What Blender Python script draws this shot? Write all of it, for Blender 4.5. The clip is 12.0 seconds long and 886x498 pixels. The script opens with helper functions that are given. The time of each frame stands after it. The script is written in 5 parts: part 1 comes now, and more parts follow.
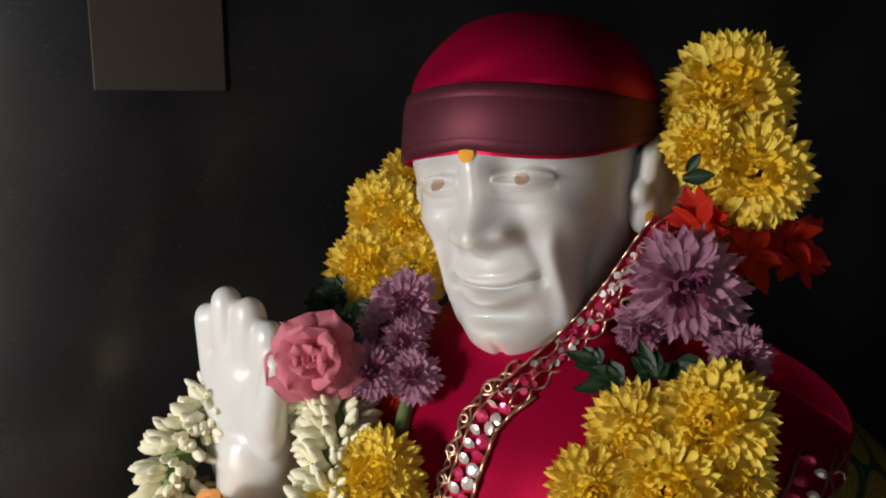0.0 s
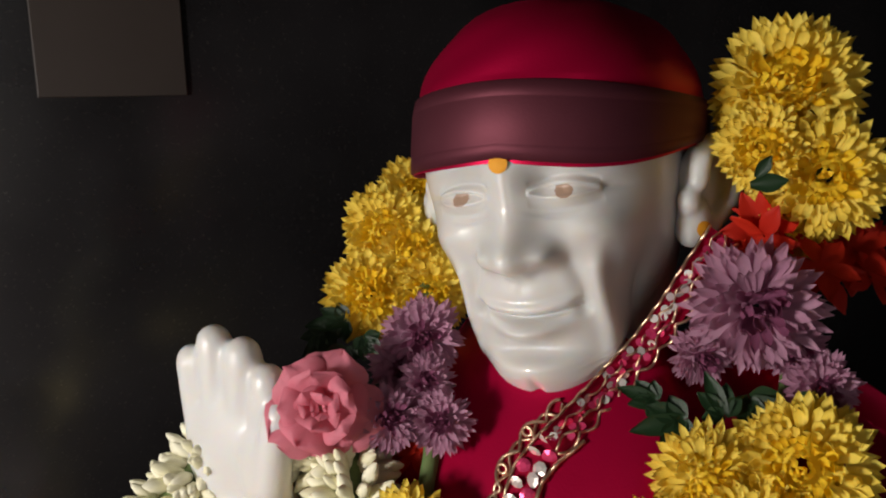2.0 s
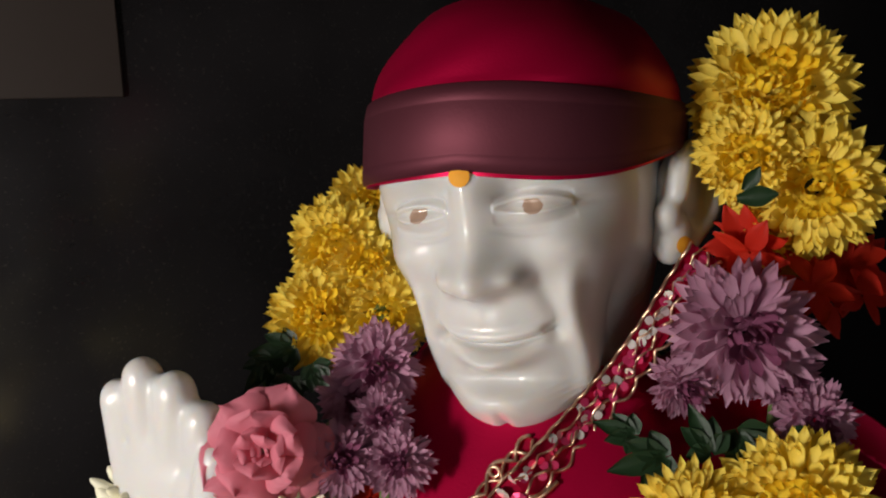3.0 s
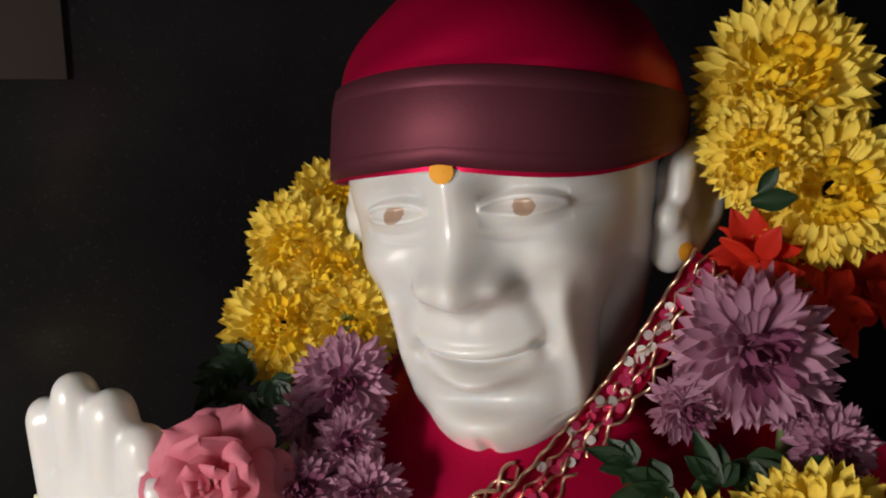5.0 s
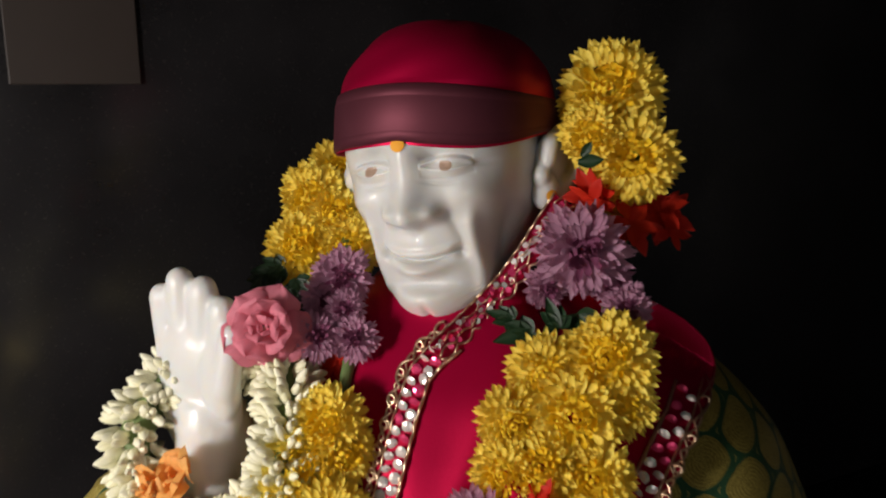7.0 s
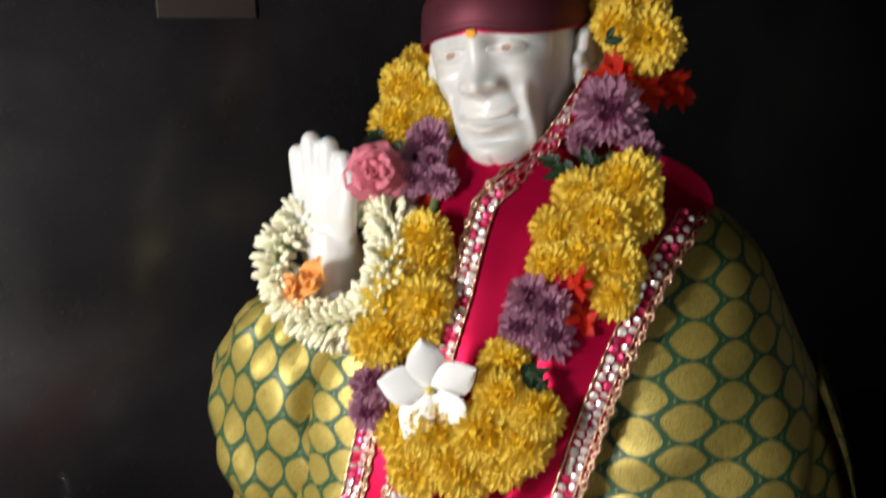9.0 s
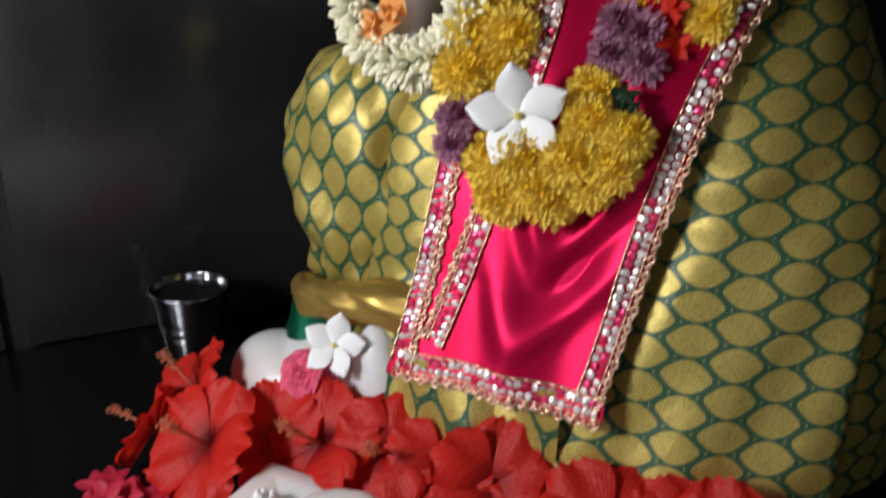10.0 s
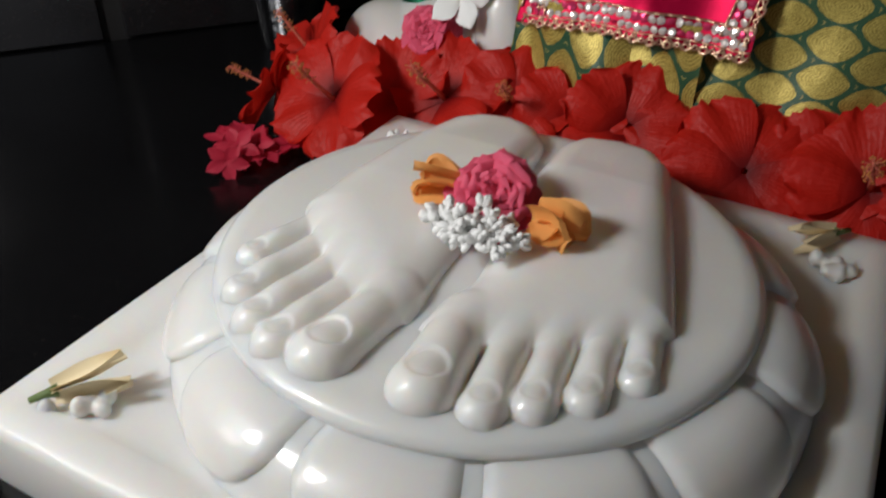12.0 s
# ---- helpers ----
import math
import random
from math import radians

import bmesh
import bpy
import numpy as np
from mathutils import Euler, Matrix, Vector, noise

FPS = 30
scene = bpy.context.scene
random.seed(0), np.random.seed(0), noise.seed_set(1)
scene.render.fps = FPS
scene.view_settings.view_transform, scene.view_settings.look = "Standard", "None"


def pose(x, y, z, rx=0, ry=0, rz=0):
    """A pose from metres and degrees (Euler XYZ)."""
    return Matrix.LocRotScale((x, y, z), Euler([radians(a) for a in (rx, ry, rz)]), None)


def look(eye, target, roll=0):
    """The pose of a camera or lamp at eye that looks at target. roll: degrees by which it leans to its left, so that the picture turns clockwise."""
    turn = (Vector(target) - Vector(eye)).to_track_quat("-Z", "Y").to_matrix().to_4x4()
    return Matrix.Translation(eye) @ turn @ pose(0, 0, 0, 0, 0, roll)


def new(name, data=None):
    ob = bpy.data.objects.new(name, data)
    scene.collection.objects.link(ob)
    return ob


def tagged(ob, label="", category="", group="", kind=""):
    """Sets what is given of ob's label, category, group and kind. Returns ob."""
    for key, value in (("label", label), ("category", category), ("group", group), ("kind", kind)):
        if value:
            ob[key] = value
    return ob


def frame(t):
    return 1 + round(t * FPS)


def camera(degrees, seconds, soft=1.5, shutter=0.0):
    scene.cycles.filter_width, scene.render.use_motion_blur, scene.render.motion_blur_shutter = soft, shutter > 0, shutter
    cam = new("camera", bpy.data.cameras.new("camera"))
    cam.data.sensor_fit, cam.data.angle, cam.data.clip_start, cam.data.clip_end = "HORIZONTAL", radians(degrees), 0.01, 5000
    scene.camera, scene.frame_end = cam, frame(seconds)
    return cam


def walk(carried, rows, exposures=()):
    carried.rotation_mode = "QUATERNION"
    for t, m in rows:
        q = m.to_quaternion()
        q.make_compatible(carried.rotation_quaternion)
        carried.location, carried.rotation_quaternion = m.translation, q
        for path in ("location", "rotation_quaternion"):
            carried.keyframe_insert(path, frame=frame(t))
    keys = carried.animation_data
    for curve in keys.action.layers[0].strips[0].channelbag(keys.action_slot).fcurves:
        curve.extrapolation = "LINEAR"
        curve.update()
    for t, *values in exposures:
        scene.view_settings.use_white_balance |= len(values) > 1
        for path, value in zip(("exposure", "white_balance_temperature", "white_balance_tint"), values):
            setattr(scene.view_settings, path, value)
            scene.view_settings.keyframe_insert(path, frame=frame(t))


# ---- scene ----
cam = camera(57.3, 12.0, soft=2.0, shutter=0.5)
METRES, EYE, TILT, LEAN, TURN = 0.8, 0.585, -7.5, -3.2, 30.0
ROWS = [
    (0.0, 0.0, 0.0, 0.0, 0.0, 0.0, -0.0),
    (0.5, -0.0058, 0.0174, 0.0011, -0.25, -0.1, 0.37),
    (1.0, -0.0206, 0.0357, 0.0026, -0.69, -0.26, 0.87),
    (1.5, -0.0324, 0.0483, 0.014, -2.37, -0.19, 1.4),
    (2.0, -0.0418, 0.0709, 0.0156, -3.66, -0.24, 1.98),
    (2.5, -0.0399, 0.094, 0.0181, -5.07, -0.48, 2.39),
    (3.0, -0.0364, 0.1147, 0.0263, -6.47, -0.44, 2.52),
    (5.0, -0.0383, 0.1593, 0.0298, -9.19, -0.81, 1.8),
    (5.5, -0.0625, 0.1378, 0.0108, -9.05, -1.43, 1.71),
    (6.0, -0.0581, 0.0811, 0.0092, -8.72, -1.7, 1.63),
    (6.5, -0.0437, 0.006, 0.0083, -8.6, -1.5, 1.75),
    (8.5, -0.0673, -0.2727, -0.0685, -6.1, -0.74, 1.89),
    (9.0, -0.0815, -0.2857, -0.1111, -4.65, -2.6, 2.37),
    (9.5, -0.1096, -0.2936, -0.1602, -3.71, -8.8, 2.4),
    (10.0, -0.1438, -0.2944, -0.2124, -3.09, -13.36, 2.41),
    (10.5, -0.1758, -0.3007, -0.2599, -2.64, -17.27, 2.39),
    (11.0, -0.2033, -0.3149, -0.3084, -2.27, -21.63, 2.32),
    (11.5, -0.2263, -0.327, -0.3369, -1.46, -24.81, 2.35),
    (12.0, -0.2492, -0.3335, -0.3549, -0.86, -26.98, 2.37),
]
EXPOSURES = [(0.0, 0.0, 6700, 12), (2.5, 0.0, 6900, 14), (6.5, 0.0, 6900, 14), (8.5, 0.5, 6600, 11), (9.5, 0.25, 6400, 11), (10.5, -0.12, 5900, 14), (11.0, 0.15, 5900, 11), (11.5, -0.05, 6100, 10), (12.0, -0.45, 6400, 10)]
walk(cam, [(t, pose(0, 0, EYE, TILT, LEAN, TURN) @ pose(METRES * x, METRES * y, METRES * z, 90 + pitch, roll, yaw)) for t, x, y, z, yaw, pitch, roll in ROWS], exposures=EXPOSURES)

# ---------- small tools ----------
PI = math.pi
rng = np.random.default_rng(7)


def V(*a):
    return np.array(a, float)


def lerp_table(z, table):
    return np.interp(z, [r[0] for r in table], [r[1] for r in table])


def soft_table(z, table, h=0.009):
    """The same with rounded corners."""
    return sum(lerp_table(z + h * k / 2, table) for k in (-2, -1, 0, 1, 2)) / 5


def mesh_of(name, verts, faces, mats=(), smooth=True, uvs=None, mat_ids=None):
    me = bpy.data.meshes.new(name)
    me.from_pydata([tuple(map(float, v)) for v in verts], [], [tuple(map(int, f)) for f in faces])
    for m in mats:
        me.materials.append(m)
    if mat_ids is not None:
        me.polygons.foreach_set("material_index", np.array(mat_ids, dtype=np.int32))
    if smooth:
        me.polygons.foreach_set("use_smooth", [True] * len(me.polygons))
    if uvs is not None:
        layer = me.uv_layers.new(name="UVMap")
        loops = np.zeros(len(me.loops), dtype=np.int32)
        me.loops.foreach_get("vertex_index", loops)
        layer.data.foreach_set("uv", np.asarray(uvs, float)[loops].ravel())
    me.update()
    return me


def thing(name, label, category, group="", kind="", at=(0, 0, 0)):
    ob = new(name)
    ob.location = at
    ob.empty_display_size = 0.02
    return tagged(ob, label, category, group, kind)


def place_of(ob):
    if ob.parent is None:
        return ob.matrix_basis.copy()
    return place_of(ob.parent) @ ob.matrix_parent_inverse @ ob.matrix_basis


def part(name, mesh, parent, label="", m=None, kind=""):
    """A mesh as one part; its pose m is in the world."""
    ob = new(name, mesh)
    if parent is not None:
        ob.parent = parent
        ob.matrix_parent_inverse = place_of(parent).inverted()
    if m is not None:
        ob.matrix_basis = m
    return tagged(ob, label, kind=kind)


def grid_faces(nu, nv, wrap=False, off=0):
    """Faces of a grid whose vertices run v by v within each u."""
    out = []
    for i in range(nu if wrap else nu - 1):
        j = (i + 1) % nu
        for k in range(nv - 1):
            out.append((off + i * nv + k, off + j * nv + k, off + j * nv + k + 1, off + i * nv + k + 1))
    return out


def box_bm(sx, sy, sz, bevel=0.0, segs=2):
    bm = bmesh.new()
    bmesh.ops.create_cube(bm, size=1.0, matrix=Matrix.Diagonal((sx, sy, sz, 1)))
    if bevel:
        bmesh.ops.bevel(bm, geom=bm.edges[:], offset=bevel, segments=segs, affect="EDGES", profile=0.5)
    return bm


def bm_mesh(name, bm, mats=(), smooth=False):
    me = bpy.data.meshes.new(name)
    bm.to_mesh(me)
    bm.free()
    for m in mats:
        me.materials.append(m)
    if smooth:
        me.polygons.foreach_set("use_smooth", [True] * len(me.polygons))
    return me


def tube(points, radius, sides=8, closed=False, caps=True):
    """Vertices and faces of a tube along points; radius may be a list."""
    P = np.asarray(points, float)
    n = len(P)
    R = np.full(n, radius) if np.isscalar(radius) else np.asarray(radius, float)
    T = np.gradient(P, axis=0)
    if closed:
        T = np.roll(P, -1, 0) - np.roll(P, 1, 0)
    T /= np.linalg.norm(T, axis=1)[:, None] + 1e-12
    ref = V(0, 0, 1) if abs(T[0][2]) < 0.9 else V(1, 0, 0)
    a = np.cross(T[0], ref)
    a /= np.linalg.norm(a)
    verts = []
    for i in range(n):
        a = a - T[i] * np.dot(a, T[i])
        a /= np.linalg.norm(a) + 1e-12
        b = np.cross(T[i], a)
        for k in range(sides):
            w = 2 * PI * k / sides
            verts.append(P[i] + R[i] * (math.cos(w) * a + math.sin(w) * b))
    faces = []
    for i in range(n if closed else n - 1):
        j = (i + 1) % n
        for k in range(sides):
            l = (k + 1) % sides
            faces.append((i * sides + k, i * sides + l, j * sides + l, j * sides + k))
    if caps and not closed:
        faces.append(tuple(range(sides))[::-1])
        faces.append(tuple((n - 1) * sides + k for k in range(sides)))
    return verts, faces


class Pile:
    """Several pieces gathered into one mesh."""

    def __init__(self):
        self.v, self.f, self.m = [], [], []

    def add(self, verts, faces, mat=0):
        o = len(self.v)
        self.v.extend(verts)
        self.f.extend([tuple(o + i for i in f) for f in faces])
        self.m.extend([mat] * len(faces))

    def mesh(self, name, mats, smooth=True):
        return mesh_of(name, self.v, self.f, mats, smooth, None, self.m)


def facing(way, spin=0.0, up=(0, 0, 1)):
    """A turn that brings local z to the given way."""
    z = Vector(way).normalized()
    x = Vector(up).cross(z)
    if x.length < 1e-3:
        x = Vector((1, 0, 0)).cross(z)
    x.normalize()
    y = z.cross(x)
    m = Matrix((x, y, z)).transposed().to_4x4()
    return m @ Matrix.Rotation(spin, 4, "Z")


def put(at, way, size=1.0, spin=0.0):
    return Matrix.Translation(at) @ facing(way, spin) @ Matrix.Scale(size, 4)


def blob_mesh(shapes, voxel, smooth=6):
    """Ellipsoids and capsules melted into one surface; gives vertices and faces."""
    bm = bmesh.new()
    for kind, *a in shapes:
        if kind == "e":
            c, r, turn = a
            m = Matrix.Translation(c) @ Euler([radians(x) for x in turn]).to_matrix().to_4x4() @ Matrix.Diagonal((*r, 1))
            bmesh.ops.create_icosphere(bm, subdivisions=4, radius=1.0, matrix=m)
        else:
            p, q, r0, r1 = a
            p, q = V(*p), V(*q)
            steps = [0.0, 0.12, 0.3, 0.6, 1.0]
            d = q - p
            ln = np.linalg.norm(d)
            d = d / ln
            pts, rad = [], []
            for s in steps:
                w = PI / 2 * (1 - s)
                pts.append(p - d * r0 * math.sin(w)), rad.append(max(r0 * math.cos(w), 1e-5))
            for s in steps[::-1]:
                w = PI / 2 * (1 - s)
                pts.append(q + d * r1 * math.sin(w)), rad.append(max(r1 * math.cos(w), 1e-5))
            vs, fs = tube(pts, rad, 20)
            made = [bm.verts.new(v) for v in vs]
            for f in fs:
                bm.faces.new([made[i] for i in f])
    me = bm_mesh("blob", bm)
    ob = new("blob", me)
    mod = ob.modifiers.new("melt", "REMESH")
    mod.mode, mod.voxel_size = "VOXEL", voxel
    sm = ob.modifiers.new("soften", "SMOOTH")
    sm.factor, sm.iterations = 0.5, smooth
    dg = bpy.context.evaluated_depsgraph_get()
    ev = ob.evaluated_get(dg).to_mesh()
    verts = [tuple(v.co) for v in ev.vertices]
    faces = [tuple(p.vertices) for p in ev.polygons]
    ob.evaluated_get(dg).to_mesh_clear()
    bpy.data.objects.remove(ob)
    bpy.data.meshes.remove(me)
    return verts, faces


# ---------- the shrine's plan: s runs along the granite wall, w away from it ----------
ALONG, AWAY, ORIGIN = V(0.6, 0.8, 0), V(0.8, -0.6, 0), V(-0.6, 0.45, 0)


def plan(s, w, z=0.0):
    return ORIGIN + ALONG * s + AWAY * w + V(0, 0, z)


# ---------- world and lights ----------
world = bpy.data.worlds.new("world")
scene.world = world
world.use_nodes = True
wn = world.node_tree.nodes
sky = wn.new("ShaderNodeTexSky")
sky.sky_type, sky.sun_disc, sky.sun_elevation, sky.sun_rotation = "NISHITA", False, radians(35), radians(250)
world.node_tree.links.new(sky.outputs[0], wn["Background"].inputs[0])
wn["Background"].inputs[1].default_value = 0.1


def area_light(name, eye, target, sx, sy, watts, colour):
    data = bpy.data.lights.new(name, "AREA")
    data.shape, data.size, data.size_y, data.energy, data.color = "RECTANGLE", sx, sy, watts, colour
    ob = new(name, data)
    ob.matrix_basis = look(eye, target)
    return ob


WINDOW = plan(-1.02, 0.44, 0.44)
area_light("window_daylight", tuple(WINDOW), tuple(plan(0.15, 0.42, 0.30)), 0.22, 0.30, 1.6, (1.0, 0.985, 0.97))
# unseen key light, added at the front left for falloff and wall glare
area_light("unseen_key_light", tuple(plan(-0.648, 0.586, 0.50)), tuple(plan(0.1, 0.45, 0.35)), 0.11, 0.15, 5.4, (1.0, 0.985, 0.96))
DOOR = (-0.95, -0.28, -0.75, 1.25)
area_light("door_daylight", tuple(plan(-0.615, 2.61, 0.25)), tuple(plan(-0.615, 0.0, 0.25)), 0.66, 1.98, 4.0, (1.0, 0.95, 0.92))


# ---------- materials ----------
def material(name, colour, rough=0.5, metal=0.0, spec=0.5, **more):
    m = bpy.data.materials.new(name)
    m.use_nodes = True
    b = m.node_tree.nodes["Principled BSDF"]
    b.inputs["Base Color"].default_value = (*colour, 1)
    b.inputs["Roughness"].default_value = rough
    b.inputs["Metallic"].default_value = metal
    b.inputs["Specular IOR Level"].default_value = spec
    for key, value in more.items():
        b.inputs[key.replace("_", " ").title().replace("Ior", "IOR")].default_value = value
    return m


def node(m, kind, **settings):
    n = m.node_tree.nodes.new(kind)
    for k, v in settings.items():
        if k == "operation":
            n.operation = v
        elif k == "blend":
            n.blend_type = v
        elif k == "data":
            n.data_type = v
    return n


def wire(m, a, b):
    m.node_tree.links.new(a, b)


def math_node(m, op, a, b=None, clamp=False):
    n = m.node_tree.nodes.new("ShaderNodeMath")
    n.operation, n.use_clamp = op, clamp
    for i, x in enumerate((a, b)):
        if x is None:
            continue
        if isinstance(x, (int, float)):
            n.inputs[i].default_value = x
        else:
            wire(m, x, n.inputs[i])
    return n.outputs[0]


def noise_node(m, scale, detail=4.0, rough=0.55, coords="Object"):
    c = m.node_tree.nodes.new("ShaderNodeTexCoord")
    n = m.node_tree.nodes.new("ShaderNodeTexNoise")
    n.inputs["Scale"].default_value, n.inputs["Detail"].default_value, n.inputs["Roughness"].default_value = scale, detail, rough
    wire(m, c.outputs[coords], n.inputs["Vector"])
    return n.outputs["Fac"]


def ramp(m, fac, stops):
    r = m.node_tree.nodes.new("ShaderNodeValToRGB")
    e = r.color_ramp.elements
    while len(e) < len(stops):
        e.new(0.5)
    for el, (p, c) in zip(e, stops):
        el.position, el.color = p, (*c, 1) if len(c) == 3 else c
    wire(m, fac, r.inputs[0])
    return r.outputs[0]


def mix(m, fac, a, b, blend="MIX"):
    n = m.node_tree.nodes.new("ShaderNodeMix")
    n.data_type, n.blend_type = "RGBA", blend
    for i, x in ((0, fac), (6, a), (7, b)):
        if isinstance(x, (int, float)):
            n.inputs[i].default_value = x
        elif isinstance(x, tuple):
            n.inputs[i].default_value = (*x, 1)
        else:
            wire(m, x, n.inputs[i])
    return n.outputs[2]


def bump(m, height, strength, dist):
    n = m.node_tree.nodes.new("ShaderNodeBump")
    n.inputs["Strength"].default_value, n.inputs["Distance"].default_value = strength, dist
    wire(m, height, n.inputs["Height"])
    wire(m, n.outputs[0], m.node_tree.nodes["Principled BSDF"].inputs["Normal"])


def bsdf(m):
    return m.node_tree.nodes["Principled BSDF"]


def make_marble(name, light, warm, rough, depth):
    m = material(name, light, rough, 0, 0.5, coat_weight=0.55, coat_roughness=0.05, subsurface_weight=0.7, subsurface_scale=depth)
    bsdf(m).inputs["Subsurface Radius"].default_value = (1.0, 0.75, 0.55)
    big, fine = noise_node(m, 9, 5), noise_node(m, 140, 3)
    col = mix(m, ramp(m, big, [(0.35, (0, 0, 0)), (0.75, (1, 1, 1))]), light, warm)
    wire(m, col, bsdf(m).inputs["Base Color"])
    wire(m, math_node(m, "ADD", math_node(m, "MULTIPLY", fine, 0.16), rough - 0.08), bsdf(m).inputs["Roughness"])
    bump(m, noise_node(m, 35, 2), 0.05, 0.001)
    return m


MARBLE = make_marble("polished_marble", (0.70, 0.695, 0.68), (0.66, 0.645, 0.615), 0.42, 0.010)
MARBLE_SLAB = make_marble("carved_marble", (0.83, 0.82, 0.80), (0.78, 0.76, 0.72), 0.40, 0.022)


def make_granite(name, glare_tint):
    """Polished black stone with fine flecks; the added patchy tint stands in for reflected glare."""
    m = material(name, (0.012, 0.012, 0.014), 0.22, 0, 0.5)
    fleck = ramp(m, noise_node(m, 420, 2), [(0.64, (0.003, 0.003, 0.0035)), (0.72, (0.022, 0.019, 0.017))])
    wire(m, mix(m, ramp(m, noise_node(m, 5, 4), [(0.3, (0.35, 0.35, 0.35)), (0.7, (1, 1, 1))]), fleck, glare_tint, "ADD"), bsdf(m).inputs["Base Color"])
    wire(m, ramp(m, noise_node(m, 7, 6), [(0.35, (0.14, 0.14, 0.14)), (0.7, (0.27, 0.27, 0.27))]), bsdf(m).inputs["Roughness"])
    bump(m, noise_node(m, 160, 3), 0.05, 0.001)
    return m


GRANITE = make_granite("black_granite", (0.002, 0.002, 0.002))
# wall stone: the grey glare it mirrors is lifted into its base colour
GRANITE_WALL = make_granite("glare_tinted_granite", (0.020, 0.0183, 0.019))
JOINT = material("dark_joint_filler", (0.008, 0.007, 0.007), 0.7)
# brown tone of a reflection in the granite, painted on a solid panel
BROWN = material("brown_reflection_tone", (0.085, 0.060, 0.048), 0.55)
wire(BROWN, mix(BROWN, noise_node(BROWN, 14, 5), (0.026, 0.017, 0.013), (0.037, 0.026, 0.021)), bsdf(BROWN).inputs["Base Color"])
PAINT = material("dull_brown_wall_paint", (0.2, 0.17, 0.14), 0.75)
wire(PAINT, mix(PAINT, noise_node(PAINT, 3, 6), (0.07, 0.058, 0.048), (0.10, 0.085, 0.07)), bsdf(PAINT).inputs["Base Color"])
TILE = material("pale_floor_tile", (0.6, 0.57, 0.55), 0.4)
wire(TILE, mix(TILE, noise_node(TILE, 6, 5), (0.54, 0.51, 0.50), (0.66, 0.63, 0.61)), bsdf(TILE).inputs["Base Color"])


def make_satin(name, colour, deep, rough):
    m = material(name, colour, rough, 0.6, 0.18, sheen_weight=0.03, sheen_roughness=0.35)
    bsdf(m).inputs["Sheen Tint"].default_value = (*colour, 1)
    wire(m, mix(m, noise_node(m, 22, 4), deep, colour), bsdf(m).inputs["Base Color"])
    bump(m, noise_node(m, 900, 2), 0.12, 0.0006)
    return m


SATIN = make_satin("magenta_satin", (0.52, 0.002, 0.050), (0.40, 0.002, 0.036), 0.42)
BAND = make_satin("maroon_band_cloth", (0.135, 0.036, 0.050), (0.10, 0.022, 0.034), 0.55)
RED_RIBBON = make_satin("red_ribbon", (0.50, 0.006, 0.045), (0.35, 0.004, 0.03), 0.45)
GOLD_THREAD = material("gold_thread", (0.78, 0.53, 0.36), 0.32, 0.9)
SEQUIN = material("silver_sequin", (0.90, 0.82, 0.78), 0.25, 0.55)
SEQUIN_RED = material("pink_sequin", (0.80, 0.06, 0.18), 0.25, 0.5)


